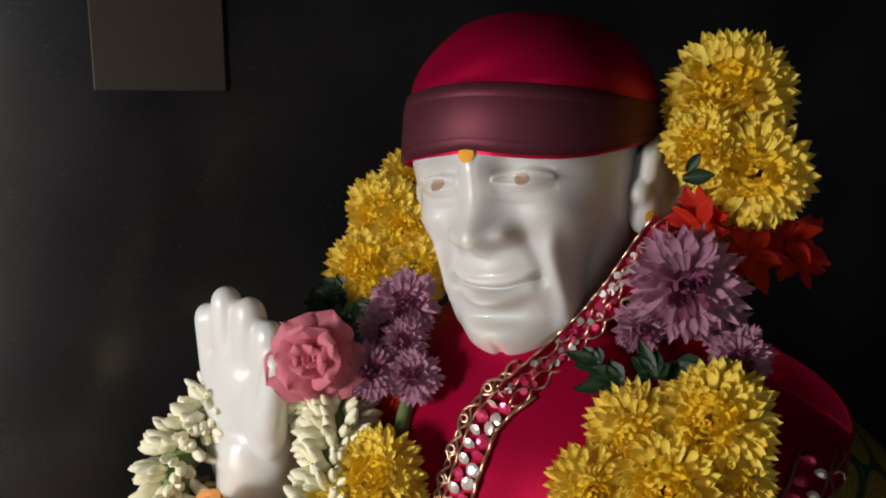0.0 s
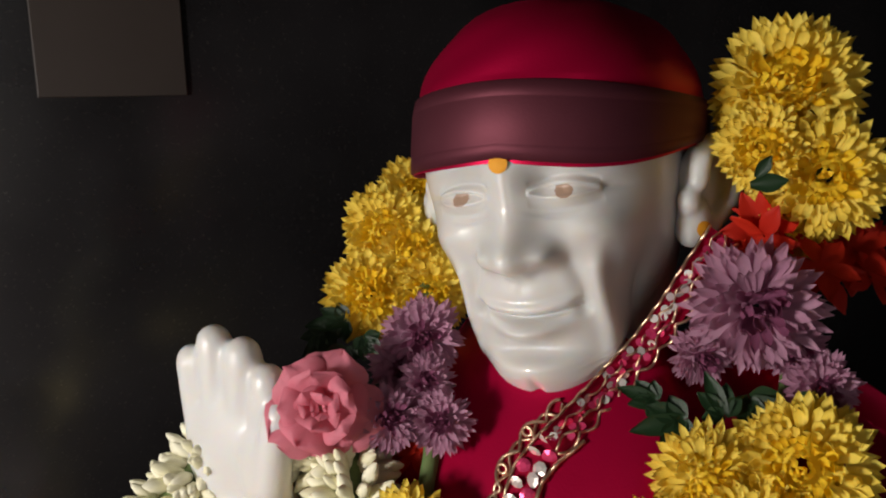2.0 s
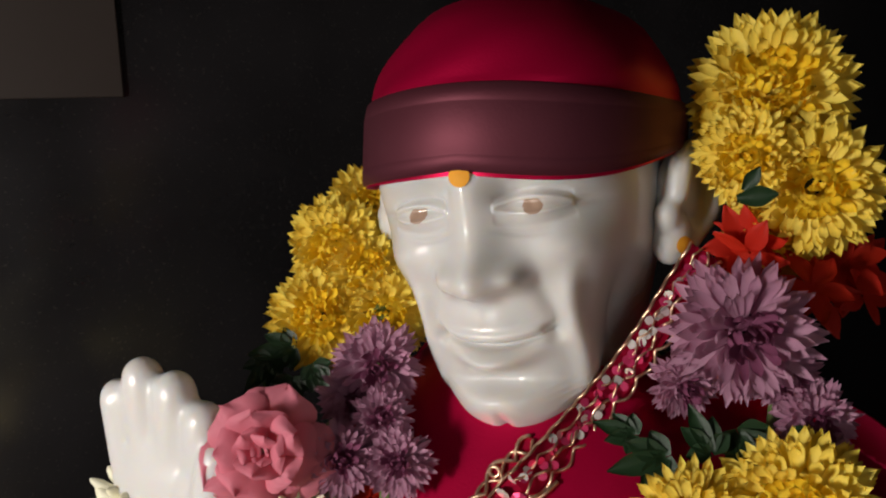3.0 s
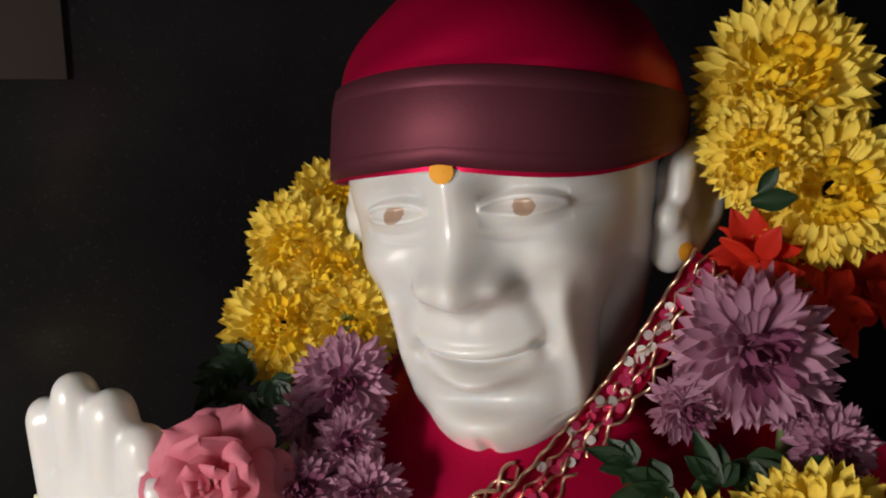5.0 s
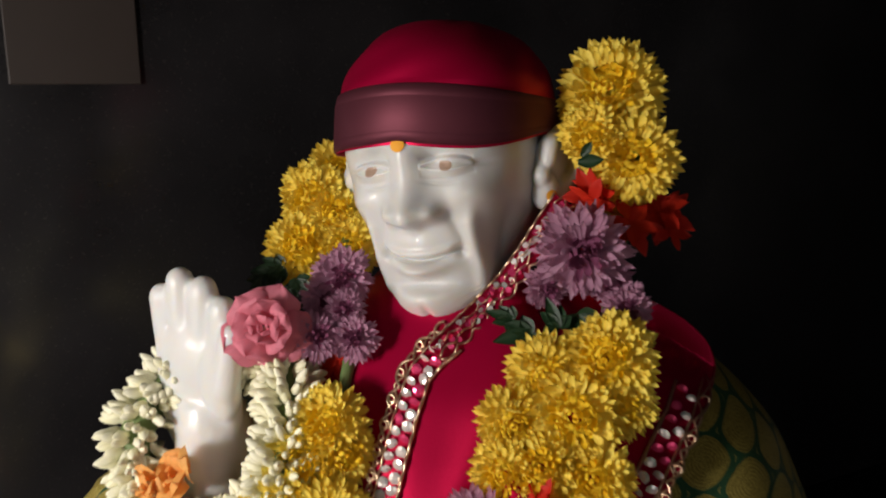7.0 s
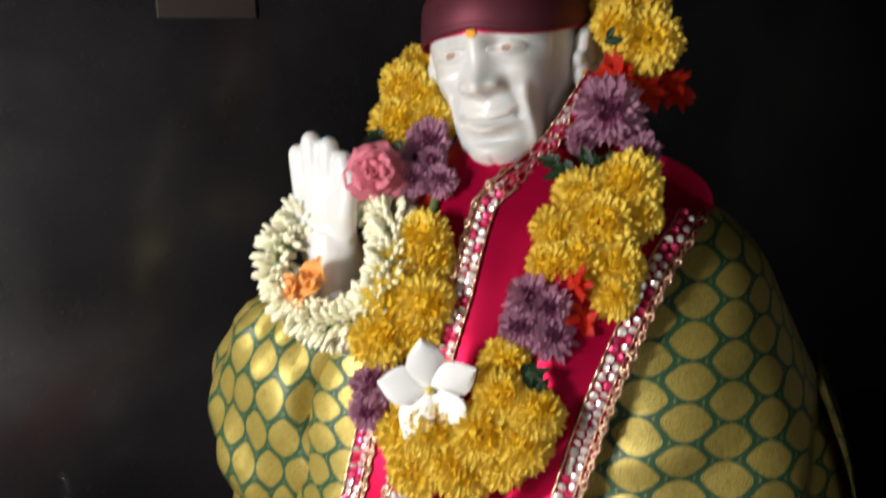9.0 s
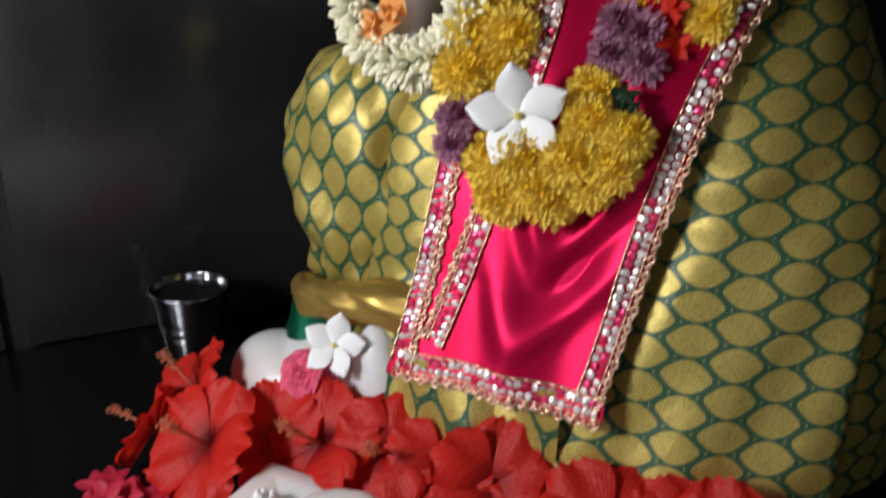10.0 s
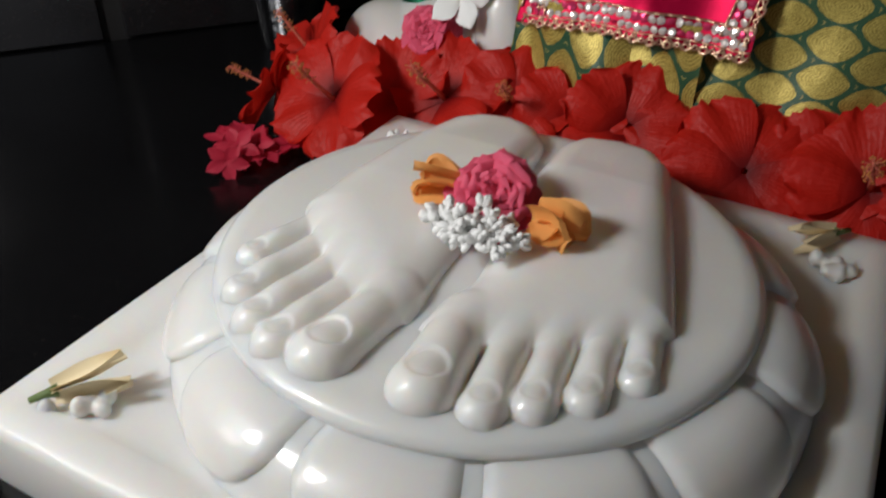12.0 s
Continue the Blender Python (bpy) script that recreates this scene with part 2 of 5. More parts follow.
def make_brocade():
    """Gold pointed medallions in staggered rows on green silk; the pattern lies in UV metres."""
    m = material("gold_green_brocade", (0.3, 0.2, 0.05), 0.42, 0.3)
    uv = m.node_tree.nodes.new("ShaderNodeUVMap")
    sep = m.node_tree.nodes.new("ShaderNodeSeparateXYZ")
    wire(m, uv.outputs[0], sep.inputs[0])
    PU, PV = 0.064, 0.0245
    u = math_node(m, "DIVIDE", sep.outputs[0], PU)
    v = math_node(m, "DIVIDE", sep.outputs[1], PV)

    def cell(off):
        x = math_node(m, "MULTIPLY", math_node(m, "SUBTRACT", math_node(m, "FRACT", math_node(m, "ADD", u, off)), 0.5), PU)
        y = math_node(m, "MULTIPLY", math_node(m, "SUBTRACT", math_node(m, "FRACT", math_node(m, "ADD", v, off)), 0.5), PV)
        ax, ay = math_node(m, "ABSOLUTE", x), math_node(m, "MULTIPLY", math_node(m, "ABSOLUTE", y), 1.565)
        return math_node(m, "POWER", math_node(m, "ADD", math_node(m, "POWER", ax, 1.6), math_node(m, "POWER", ay, 1.6)), 0.625)

    d1, d2 = cell(0.0), cell(0.5)
    near = math_node(m, "MINIMUM", d1, d2)
    gap = math_node(m, "ABSOLUTE", math_node(m, "SUBTRACT", d1, d2))
    edge = math_node(m, "GREATER_THAN", math_node(m, "SUBTRACT", near, math_node(m, "MULTIPLY", noise_node(m, 700, 1), 0.0012)), 0.0172)
    line = math_node(m, "LESS_THAN", gap, 0.0025)
    bead = math_node(m, "MULTIPLY", math_node(m, "GREATER_THAN", near, 0.0215), math_node(m, "LESS_THAN", gap, 0.0008))
    green = math_node(m, "MAXIMUM", math_node(m, "MULTIPLY", edge, 0.95), math_node(m, "MULTIPLY", line, 0.75), True)
    ring = math_node(m, "MULTIPLY", math_node(m, "GREATER_THAN", gap, 0.0048), math_node(m, "LESS_THAN", gap, 0.0062))
    veins = math_node(m, "SINE", math_node(m, "MULTIPLY", near, 2600.0))
    speck = noise_node(m, 900, 2)
    shade = math_node(m, "ADD", math_node(m, "MULTIPLY", veins, 0.11), speck, True)
    gold = mix(m, ramp(m, shade, [(0.3, (0, 0, 0)), (0.62, (1, 1, 1))]), (0.27, 0.20, 0.035), (0.60, 0.47, 0.12))
    gold = mix(m, math_node(m, "MULTIPLY", ring, 0.75), gold, (0.10, 0.085, 0.02))
    col = mix(m, green, gold, (0.003, 0.070, 0.036))
    col = mix(m, math_node(m, "MULTIPLY", bead, 0.8), col, (0.42, 0.34, 0.10))
    wire(m, col, bsdf(m).inputs["Base Color"])
    wire(m, math_node(m, "SUBTRACT", 0.45, math_node(m, "MULTIPLY", green, 0.45)), bsdf(m).inputs["Metallic"])
    wire(m, ramp(m, noise_node(m, 40, 4), [(0.3, (0.30, 0.30, 0.30)), (0.7, (0.50, 0.50, 0.50))]), bsdf(m).inputs["Roughness"])
    relief = math_node(m, "ADD", math_node(m, "MULTIPLY", speck, 0.6), math_node(m, "MULTIPLY", green, -0.5))
    bump(m, math_node(m, "ADD", relief, math_node(m, "MULTIPLY", noise_node(m, 28, 3), 3.0)), 0.4, 0.0015)
    return m


BROCADE = make_brocade()
GREEN_SILK = make_satin("green_silk_hem", (0.004, 0.10, 0.045), (0.003, 0.06, 0.03), 0.4)
GOLD_SILK = make_satin("plain_gold_silk", (0.42, 0.28, 0.07), (0.30, 0.19, 0.04), 0.36)


def petal_material(name, inner, outer, rough=0.55, through_light=0.35):
    """A thin petal: some of the light that falls on its back shows through."""
    m = material(name, outer, rough, 0, 0.35)
    g = m.node_tree.nodes.new("ShaderNodeNewGeometry")
    tint = mix(m, math_node(m, "MULTIPLY", g.outputs["Random Per Island"], 0.85), outer, inner)
    wire(m, mix(m, noise_node(m, 160, 3), tint, outer), bsdf(m).inputs["Base Color"])
    bump(m, noise_node(m, 500, 2), 0.15, 0.0008)
    thin, both = m.node_tree.nodes.new("ShaderNodeBsdfTranslucent"), m.node_tree.nodes.new("ShaderNodeMixShader")
    thin.inputs[0].default_value = (*outer, 1)
    both.inputs[0].default_value = through_light
    wire(m, bsdf(m).outputs[0], both.inputs[1])
    wire(m, thin.outputs[0], both.inputs[2])
    wire(m, both.outputs[0], m.node_tree.nodes["Material Output"].inputs[0])
    return m


YELLOW = petal_material("yellow_petal", (0.97, 0.64, 0.035), (0.98, 0.81, 0.16), 0.55, 0.25)
YELLOW_CORE = petal_material("deep_yellow_petal", (0.96, 0.58, 0.018), (0.97, 0.70, 0.045), 0.55, 0.25)
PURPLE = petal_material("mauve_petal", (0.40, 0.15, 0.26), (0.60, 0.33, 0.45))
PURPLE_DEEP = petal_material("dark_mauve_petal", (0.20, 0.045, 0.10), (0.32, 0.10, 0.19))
ROSE = petal_material("pink_rose_petal", (0.72, 0.14, 0.22), (0.82, 0.27, 0.34))
HOT_ROSE = petal_material("deep_pink_rose_petal", (0.80, 0.060, 0.15), (0.92, 0.17, 0.28))
ORANGE = petal_material("orange_petal", (0.90, 0.36, 0.07), (0.95, 0.50, 0.16))
RED = petal_material("red_hibiscus_petal", (0.52, 0.008, 0.006), (0.68, 0.024, 0.012), 0.5)
def throat_and_veins(m, dark):
    """A darker throat near the petal's root and fine veins along it."""
    co = m.node_tree.nodes.new("ShaderNodeTexCoord")
    sep = m.node_tree.nodes.new("ShaderNodeSeparateXYZ")
    wire(m, co.outputs["Object"], sep.inputs[0])
    col = bsdf(m).inputs["Base Color"].links[0].from_socket
    root = math_node(m, "SUBTRACT", 1.0, math_node(m, "DIVIDE", sep.outputs[0], 0.42), True)
    vein = math_node(m, "SINE", math_node(m, "MULTIPLY", math_node(m, "DIVIDE", sep.outputs[1], math_node(m, "ADD", sep.outputs[0], 0.15)), 70.0))
    wire(m, mix(m, root, col, dark), bsdf(m).inputs["Base Color"])
    bump(m, math_node(m, "ADD", math_node(m, "MULTIPLY", vein, 0.05), noise_node(m, 9, 4)), 0.16, 0.03)


throat_and_veins(RED, (0.10, 0.002, 0.006))
RED_SMALL = petal_material("red_ixora_petal", (0.50, 0.010, 0.008), (0.68, 0.032, 0.012))
CRIMSON = petal_material("crimson_petal", (0.42, 0.01, 0.03), (0.62, 0.03, 0.07))
STAMEN = petal_material("stamen_column", (0.70, 0.16, 0.12), (0.78, 0.24, 0.16))
POLLEN = petal_material("pollen_grain", (0.75, 0.42, 0.10), (0.80, 0.30, 0.10))
WHITE_PETAL = petal_material("white_petal", (0.82, 0.82, 0.80), (0.86, 0.86, 0.84), 0.55, 0.0)
PETAL_THROAT = petal_material("yellow_throat", (0.80, 0.66, 0.06), (0.82, 0.72, 0.20))
BUD = petal_material("jasmine_bud", (0.74, 0.70, 0.40), (0.88, 0.85, 0.66), 0.55, 0.0)
CHAMPAK = petal_material("cream_bud", (0.80, 0.62, 0.34), (0.84, 0.72, 0.48), 0.55, 0.0)
LEAF = petal_material("dark_leaf", (0.007, 0.020, 0.008), (0.016, 0.042, 0.016), 0.4, 0.05)
STEM = petal_material("green_stem", (0.10, 0.16, 0.05), (0.16, 0.22, 0.08), 0.5, 0.05)
SINDOOR = material("orange_paste", (0.85, 0.36, 0.02), 0.7)
IRIS = material("tinted_marble", (0.42, 0.28, 0.20), 0.3, 0, 0.5, coat_weight=0.8, coat_roughness=0.05)
STEEL = material("stainless_steel", (0.50, 0.50, 0.52), 0.14, 1.0)
# near-black base: the dark wall mirrored in the water is painted in
WATER = material("water_dark_reflection", (0.010, 0.011, 0.012), 0.04)
wire(STEEL, ramp(STEEL, noise_node(STEEL, 30, 4), [(0.3, (0.10, 0.10, 0.10)), (0.75, (0.26, 0.26, 0.26))]), bsdf(STEEL).inputs["Roughness"])

# ---------- the shrine and the room that closes it ----------
ROOM_S0, ROOM_S1, ROOM_W1, ROOM_Z0, ROOM_Z1 = -1.09, 1.70, 2.6, -0.75, 1.9
TURN_WALL = Matrix.Rotation(math.atan2(0.8, 0.6), 4, "Z")


def slab_box(name, s0, s1, w0, w1, z0, z1, mat, bevel=0.0):
    c = plan((s0 + s1) / 2, (w0 + w1) / 2, (z0 + z1) / 2)
    me = bm_mesh(name, box_bm(s1 - s0, w1 - w0, z1 - z0, bevel), [mat])
    ob = new(name, me)
    ob.matrix_basis = Matrix.Translation(c) @ TURN_WALL
    return ob


def setting(ob, label, category):
    return tagged(ob, label, category, kind="structure")


JOINT_S = -0.255
setting(slab_box("floor", ROOM_S0, ROOM_S1, 1.30, ROOM_W1, ROOM_Z0 - 0.05, ROOM_Z0, TILE), "pale tiled floor of the prayer room", "floor")
setting(slab_box("platform", ROOM_S0, ROOM_S1, 0.0, 1.30, ROOM_Z0 - 0.05, 0.0, GRANITE), "polished black granite platform under the statue", "platform")
setting(slab_box("ceiling", ROOM_S0 - 0.1, ROOM_S1 + 0.1, -0.1, ROOM_W1 + 0.1, ROOM_Z1, ROOM_Z1 + 0.1, PAINT), "plain painted ceiling of the prayer room", "ceiling")
wall_left = setting(slab_box("wall_back", ROOM_S0 - 0.1, ROOM_S1 + 0.1, -0.10, -0.012, ROOM_Z0, ROOM_Z1, JOINT), "backing of the polished black granite wall", "wall")
for s0, s1 in ((ROOM_S0, JOINT_S - 0.012), (JOINT_S + 0.012, ROOM_S1)):
    g = slab_box("granite_panel", s0, s1, -0.012, 0.0, 0.002, ROOM_Z1 - 0.002, GRANITE_WALL, 0.0015)
    g.parent = wall_left
    g.matrix_parent_inverse = wall_left.matrix_basis.inverted()
setting(slab_box("wall_right", ROOM_S1, ROOM_S1 + 0.1, -0.012, ROOM_W1, ROOM_Z0, ROOM_Z1, GRANITE), "polished black granite side wall of the shrine", "wall")
for s0, s1, z0, z1 in ((ROOM_S0 - 0.1, DOOR[0], ROOM_Z0, ROOM_Z1), (DOOR[1], ROOM_S1 + 0.1, ROOM_Z0, ROOM_Z1), (DOOR[0], DOOR[1], DOOR[3], ROOM_Z1)):
    setting(slab_box("wall_front", s0, s1, ROOM_W1, ROOM_W1 + 0.1, z0, z1, PAINT), "plain dark brown painted wall round a doorway", "wall")
WIN = (0.30, 0.58, 0.26, 0.62)
for k, (w0, w1, z0, z1) in enumerate(((-0.012, WIN[0], ROOM_Z0, ROOM_Z1), (WIN[1], ROOM_W1, ROOM_Z0, ROOM_Z1), (WIN[0], WIN[1], ROOM_Z0, WIN[2]), (WIN[0], WIN[1], WIN[3], ROOM_Z1))):
    setting(slab_box("wall_window_side", ROOM_S0 - 0.1, ROOM_S0, w0, w1, z0, z1, PAINT), "plain brown painted wall round a window", "wall")
# added panel: stands in for a brown rectangle mirrored in the polished wall
panel = setting(slab_box("reflection_panel", -0.008, 0.100, 0.0, 0.004, 0.615, 0.86, BROWN, 0.001), "dull brown panel in place of a reflection in the black granite", "wall panel")
panel.matrix_basis = panel.matrix_basis @ Matrix.Rotation(radians(-4), 4, "Y")

# ---------- the marble statue: one mesh of head, neck, raised palm and foot ----------
X0, Y0 = -0.181, 0.418


def bump2(x, z, cx, cz, sx, sz):
    return np.exp(-((x - cx) / sx) ** 2 - ((z - cz) / sz) ** 2)


HEAD_LEAN, LEAN_Z = radians(8.0), 0.570


def leaned(x, z):
    """The head leans to one side about a point between the eyes."""
    c, s_ = math.cos(HEAD_LEAN), math.sin(HEAD_LEAN)
    dx, dz = x - X0, z - LEAN_Z
    return X0 - 0.001 + dx * c - dz * s_, LEAN_Z + dx * s_ + dz * c


def head_shell():
    nu, nv = 460, 300
    even = np.linspace(-1, 1, nu, endpoint=False)
    th = PI * (0.5 * even + 0.5 * even ** 3)
    zz = np.concatenate([np.linspace(0.4715, 0.4795, 14), np.linspace(0.4799, 0.612, nv - 14)])
    a_t = [(0.4715, 0.012), (0.475, 0.024), (0.482, 0.0335), (0.495, 0.0415), (0.51, 0.0470), (0.525, 0.0510), (0.545, 0.0565), (0.565, 0.0590), (0.585, 0.060), (0.60, 0.056), (0.612, 0.045)]
    f_t = [(0.4715, 0.036), (0.475, 0.049), (0.482, 0.0570), (0.495, 0.0590), (0.505, 0.0575), (0.515, 0.0585), (0.53, 0.0625), (0.545, 0.0650), (0.56, 0.0665), (0.575, 0.0735), (0.583, 0.0735), (0.595, 0.066), (0.612, 0.05)]
    grid = np.zeros((nu, nv, 3))
    for k, z in enumerate(zz):
        a, fr = soft_table(z, a_t, 0.004), soft_table(z, f_t, 0.004)
        c, s = np.sin(th), np.cos(th)          # s > 0 faces the front
        n = 2.25
        x = a * np.sign(c) * np.abs(c) ** (2 / n)
        x = np.where(x < 0, x * (1 - 0.07 * np.clip((0.515 - z) / 0.02, 0, 1)), x)
        d = np.where(s > 0, fr, 0.075 * min(1, a / 0.055)) * np.sign(s) * np.abs(s) ** (2 / n)
        grid[:, k, 0], grid[:, k, 1], grid[:, k, 2] = x, d, z
    x, d, z = grid[..., 0], grid[..., 1], grid[..., 2]
    turn = np.abs(np.degrees(th))[:, None]
    front = np.clip(d / 0.012, 0, 1)
    ax = np.abs(x)
    out = np.zeros_like(x)
    # brow ridge, sockets, eyeballs and lids
    EX, EZ = 0.0228, 0.5672
    out += 0.0034 * bump2(ax, z, 0.024, 0.5805, 0.018, 0.0048)
    out -= 0.0078 * bump2(ax, z, 0.0165, 0.5722, 0.0085, 0.0080)
    out -= 0.0030 * bump2(ax, z, 0.0270, 0.5715, 0.0110, 0.0060)
    out += 0.0062 * bump2(ax, z, EX, EZ - 0.0005, 0.0115, 0.0065)
    arc = np.clip(1 - ((ax - EX) / 0.0140) ** 2, 0, 1)
    lid, low = EZ - 0.0003 + 0.0031 * arc, EZ - 0.0006 - 0.0024 * arc
    eye = arc ** 0.35
    out += eye * (0.0030 * np.exp(-((z - lid - 0.0006) / 0.0012) ** 2) - 0.0018 * np.exp(-((z - lid - 0.0034) / 0.0011) ** 2))
    out += eye * (0.0014 * np.exp(-((z - low) / 0.0009) ** 2) - 0.0010 * np.exp(-((z - low + 0.0042) / 0.0017) ** 2))
    out -= 0.0008 * np.exp(-(((ax - EX) / 0.0018) ** 2 + ((z - EZ) / 0.0018) ** 2))
    bag = EZ - 0.0075 - 0.0030 * np.clip(1 - ((ax - 0.021) / 0.014) ** 2, 0, 1)
    out -= 0.0009 * np.exp(-((z - bag) / 0.0013) ** 2) * np.exp(-((ax - 0.019) / 0.010) ** 4)
    out -= 0.0013 * bump2(ax, z, 0.040, 0.5670, 0.007, 0.0018)
    # nose with a broad bridge, a round tip and full wings
    k = np.clip((0.582 - z) / 0.044, 0, 1)
    base_z = 0.5362 + 0.0022 * (ax / 0.012) ** 2
    below = np.where(z < base_z, np.exp(-((z - base_z) / 0.0036) ** 2), 1.0)
    ridge = (0.0030 + 0.0138 * k ** 1.15) * below
    width = 0.0086 + 0.0028 * k
    out += ridge * np.exp(-(ax / width) ** 1.85) * np.clip((0.592 - z) / 0.010, 0, 1)
    out += 0.0040 * bump2(x, z, 0, 0.5415, 0.0105, 0.0065)
    out += 0.0066 * bump2(ax, z, 0.0136, 0.5410, 0.0058, 0.0056)
    out -= 0.0016 * bump2(ax, z, 0.0072, 0.5335, 0.0034, 0.0018)
    out -= 0.0008 * bump2(ax, z, 0.0205, 0.5420, 0.0040, 0.0070)
    # cheekbones that break sharply into hollow cheeks, and a long fold down to the jaw
    out += 0.0062 * bump2(ax, z, 0.034, 0.5500, 0.0130, 0.0095)
    out -= np.where(x > 0, 0.0125, 0.0085) * np.exp(-((turn - 64) / 14) ** 2) * np.exp(-((z - 0.5200) / 0.0205) ** 2)
    fold = 0.0185 + 0.0095 * np.clip((0.543 - z) / 0.024, 0, 1.2)
    zone = np.exp(-((z - 0.5320) / 0.0110) ** 4)
    out -= 0.0017 * zone * np.exp(-((ax - fold) / 0.0036) ** 2)
    jowl = 0.0318 + 0.0012 * np.sin((z - 0.49) * 130)
    zone2 = np.clip((0.5460 - z) / 0.012, 0, 1) * np.clip((z - 0.484) / 0.010, 0, 1)
    out += 0.0040 * zone2 * np.exp(-((ax - jowl) / 0.0042) ** 2)
    # moustache swell, lips and the smiling line between them
    out += 0.0030 * bump2(x, z, 0.0, 0.5230, 0.0180, 0.0085)
    out -= 0.0006 * bump2(x, z, 0.0, 0.5270, 0.0026, 0.0045)
    line = 0.5134 + 0.0042 * (ax / 0.022) ** 2
    mouth = np.clip(1 - (ax / 0.0240) ** 2, 0, 1) ** 0.5
    out -= mouth * 0.0054 * np.exp(-((z - line) / 0.0012) ** 2)
    out += mouth * 0.0030 * np.exp(-((z - line - 0.0034) / 0.0028) ** 2)
    out += 0.0104 * np.exp(-(ax / 0.0135) ** 2) * np.exp(-((z - line + 0.0060) / 0.0044) ** 2)
    out -= 0.0046 * bump2(ax, z, 0.0232, 0.5176, 0.0030, 0.0034)
    out -= 0.0062 * bump2(x, z, 0.0, 0.4988, 0.0150, 0.0034)
    # chin with a tuft of beard, cleft below, and combed strands along the jaw
    out += 0.0058 * bump2(x, z, 0.0, 0.4905, 0.0165, 0.0072)
    out -= 0.0026 * bump2(x, z, 0.0, 0.4800, 0.0024, 0.0060)
    strands = np.exp(-((turn - 84) / 9) ** 2) * np.clip((0.538 - z) / 0.012, 0, 1) + 0.6 * np.clip((0.502 - z) / 0.01, 0, 1) * np.clip((ax - 0.014) / 0.01, 0, 1)
    out += 0.00024 * strands * np.sin(z * 1500 + 900 * d + 2.0 * np.sin(z * 420))
    out *= front * np.clip((0.5860 - z) / 0.006, 0, 1)
    r = np.sqrt(x ** 2 + d ** 2) + 1e-9
    blend = 0.45 + 0.5 * np.clip((turn - 45) / 30, 0, 1)
    nx, nd = x / r * blend, (d / r) * blend + (1 - blend)
    wx, wz = leaned(X0 + x + out * nx, z)
    P = np.stack([wx, Y0 - d - out * nd, wz], -1).reshape(-1, 3)
    faces = [f[::-1] for f in grid_faces(nu, nv, wrap=True)]
    faces.append(tuple(i * nv for i in range(nu)))
    pupil = (d > 0.03) & (((ax - EX) / 0.0035) ** 2 + ((z - EZ) / 0.0033) ** 2 < 1) & (z < lid - 0.0002)
    pupil = pupil.ravel()
    iris = [int(pupil[f[0]]) for f in faces]
    return list(P), faces, iris


def ear_shapes(side):
    x = X0 + side * 0.0610
    out = []
    rim = [(0.554, 0.418), (0.564, 0.431), (0.577, 0.436), (0.588, 0.430), (0.592, 0.418), (0.586, 0.409), (0.574, 0.408)]
    for (z0, y0), (z1, y1) in zip(rim, rim[1:]):
        x0, x1 = (x + side * (0.005 + 0.45 * (q - 0.408)) for q in (y0, y1))
        out.append(("c", (x0, y0, z0), (x1, y1, z1), 0.0052, 0.0050))
    out.append(("e", (x + side * 0.004, 0.424, 0.573), (0.0070, 0.017, 0.020), (0, 0, -24 * side)))
    out.append(("e", (x + side * 0.003, 0.413, 0.556), (0.0085, 0.0095, 0.0125), (0, 0, 0)))
    out.append(("e", (x + side * 0.002, 0.406, 0.565), (0.0055, 0.0060, 0.0075), (0, 0, 0)))
    return out


def palm_shapes():
    y = 0.318
    s = [("e", (-0.2985, y, 0.447), (0.0300, 0.0130, 0.040), (0, 0, 0)),
         ("e", (-0.2965, y + 0.002, 0.415), (0.0275, 0.0145, 0.034), (0, 0, 0)),
         ("c", (-0.294, y + 0.006, 0.410), (-0.290, y + 0.012, 0.360), 0.023, 0.026),
         ("e", (-0.2790, y - 0.005, 0.440), (0.0125, 0.0100, 0.026), (0, -12, 0))]
    tips = [(-0.3215, 0.4930, 0.0085, -0.3185), (-0.3085, 0.5040, 0.0095, -0.3055), (-0.2920, 0.5005, 0.0098, -0.2920), (-0.2780, 0.4900, 0.0095, -0.2800)]
    for x, z, r, xb in tips:
        s.append(("c", (xb, y - 0.001, 0.450), (x, y - 0.005, z - r), r, r * 0.92))
    s.append(("c", (-0.2735, y - 0.008, 0.435), (-0.2680, y - 0.010, 0.468), 0.0090, 0.0072))
    return s


def foot_shapes():
    return [("e", (-0.380, 0.262, 0.050), (0.066, 0.048, 0.050), (0, 18, 0)),
            ("e", (-0.350, 0.275, 0.066), (0.066, 0.048, 0.048), (0, -6, 0)),
            ("e", (-0.276, 0.252, 0.078), (0.027, 0.026, 0.064), (0, -10, 0)),
            ("e", (-0.258, 0.248, 0.050), (0.028, 0.026, 0.046), (0, -8, 0)),
            ("e", (-0.320, 0.270, 0.034), (0.100, 0.046, 0.032), (0, 0, 0))]


def build_statue():
    p = Pile()
    vs, fs, iris = head_shell()
    p.add(vs, fs)
    p.m[:] = iris
    neck, nf = tube([(X0, 0.435, 0.40), (X0, 0.432, 0.45), (X0, 0.425, 0.50), (X0, 0.43, 0.53)], [0.05, 0.046, 0.042, 0.04], 40)
    p.add(neck, nf)
    for shapes, voxel, sm in ((ear_shapes(1), 0.0014, 6), (ear_shapes(-1), 0.0014, 6), (palm_shapes(), 0.0016, 15), (foot_shapes(), 0.0024, 7)):
        p.add(*blob_mesh(shapes, voxel, sm))
    ob = new("statue", p.mesh("statue", [MARBLE, IRIS]))
    return tagged(ob, "seated white marble statue with raised palm, polished", "statue")


build_statue()


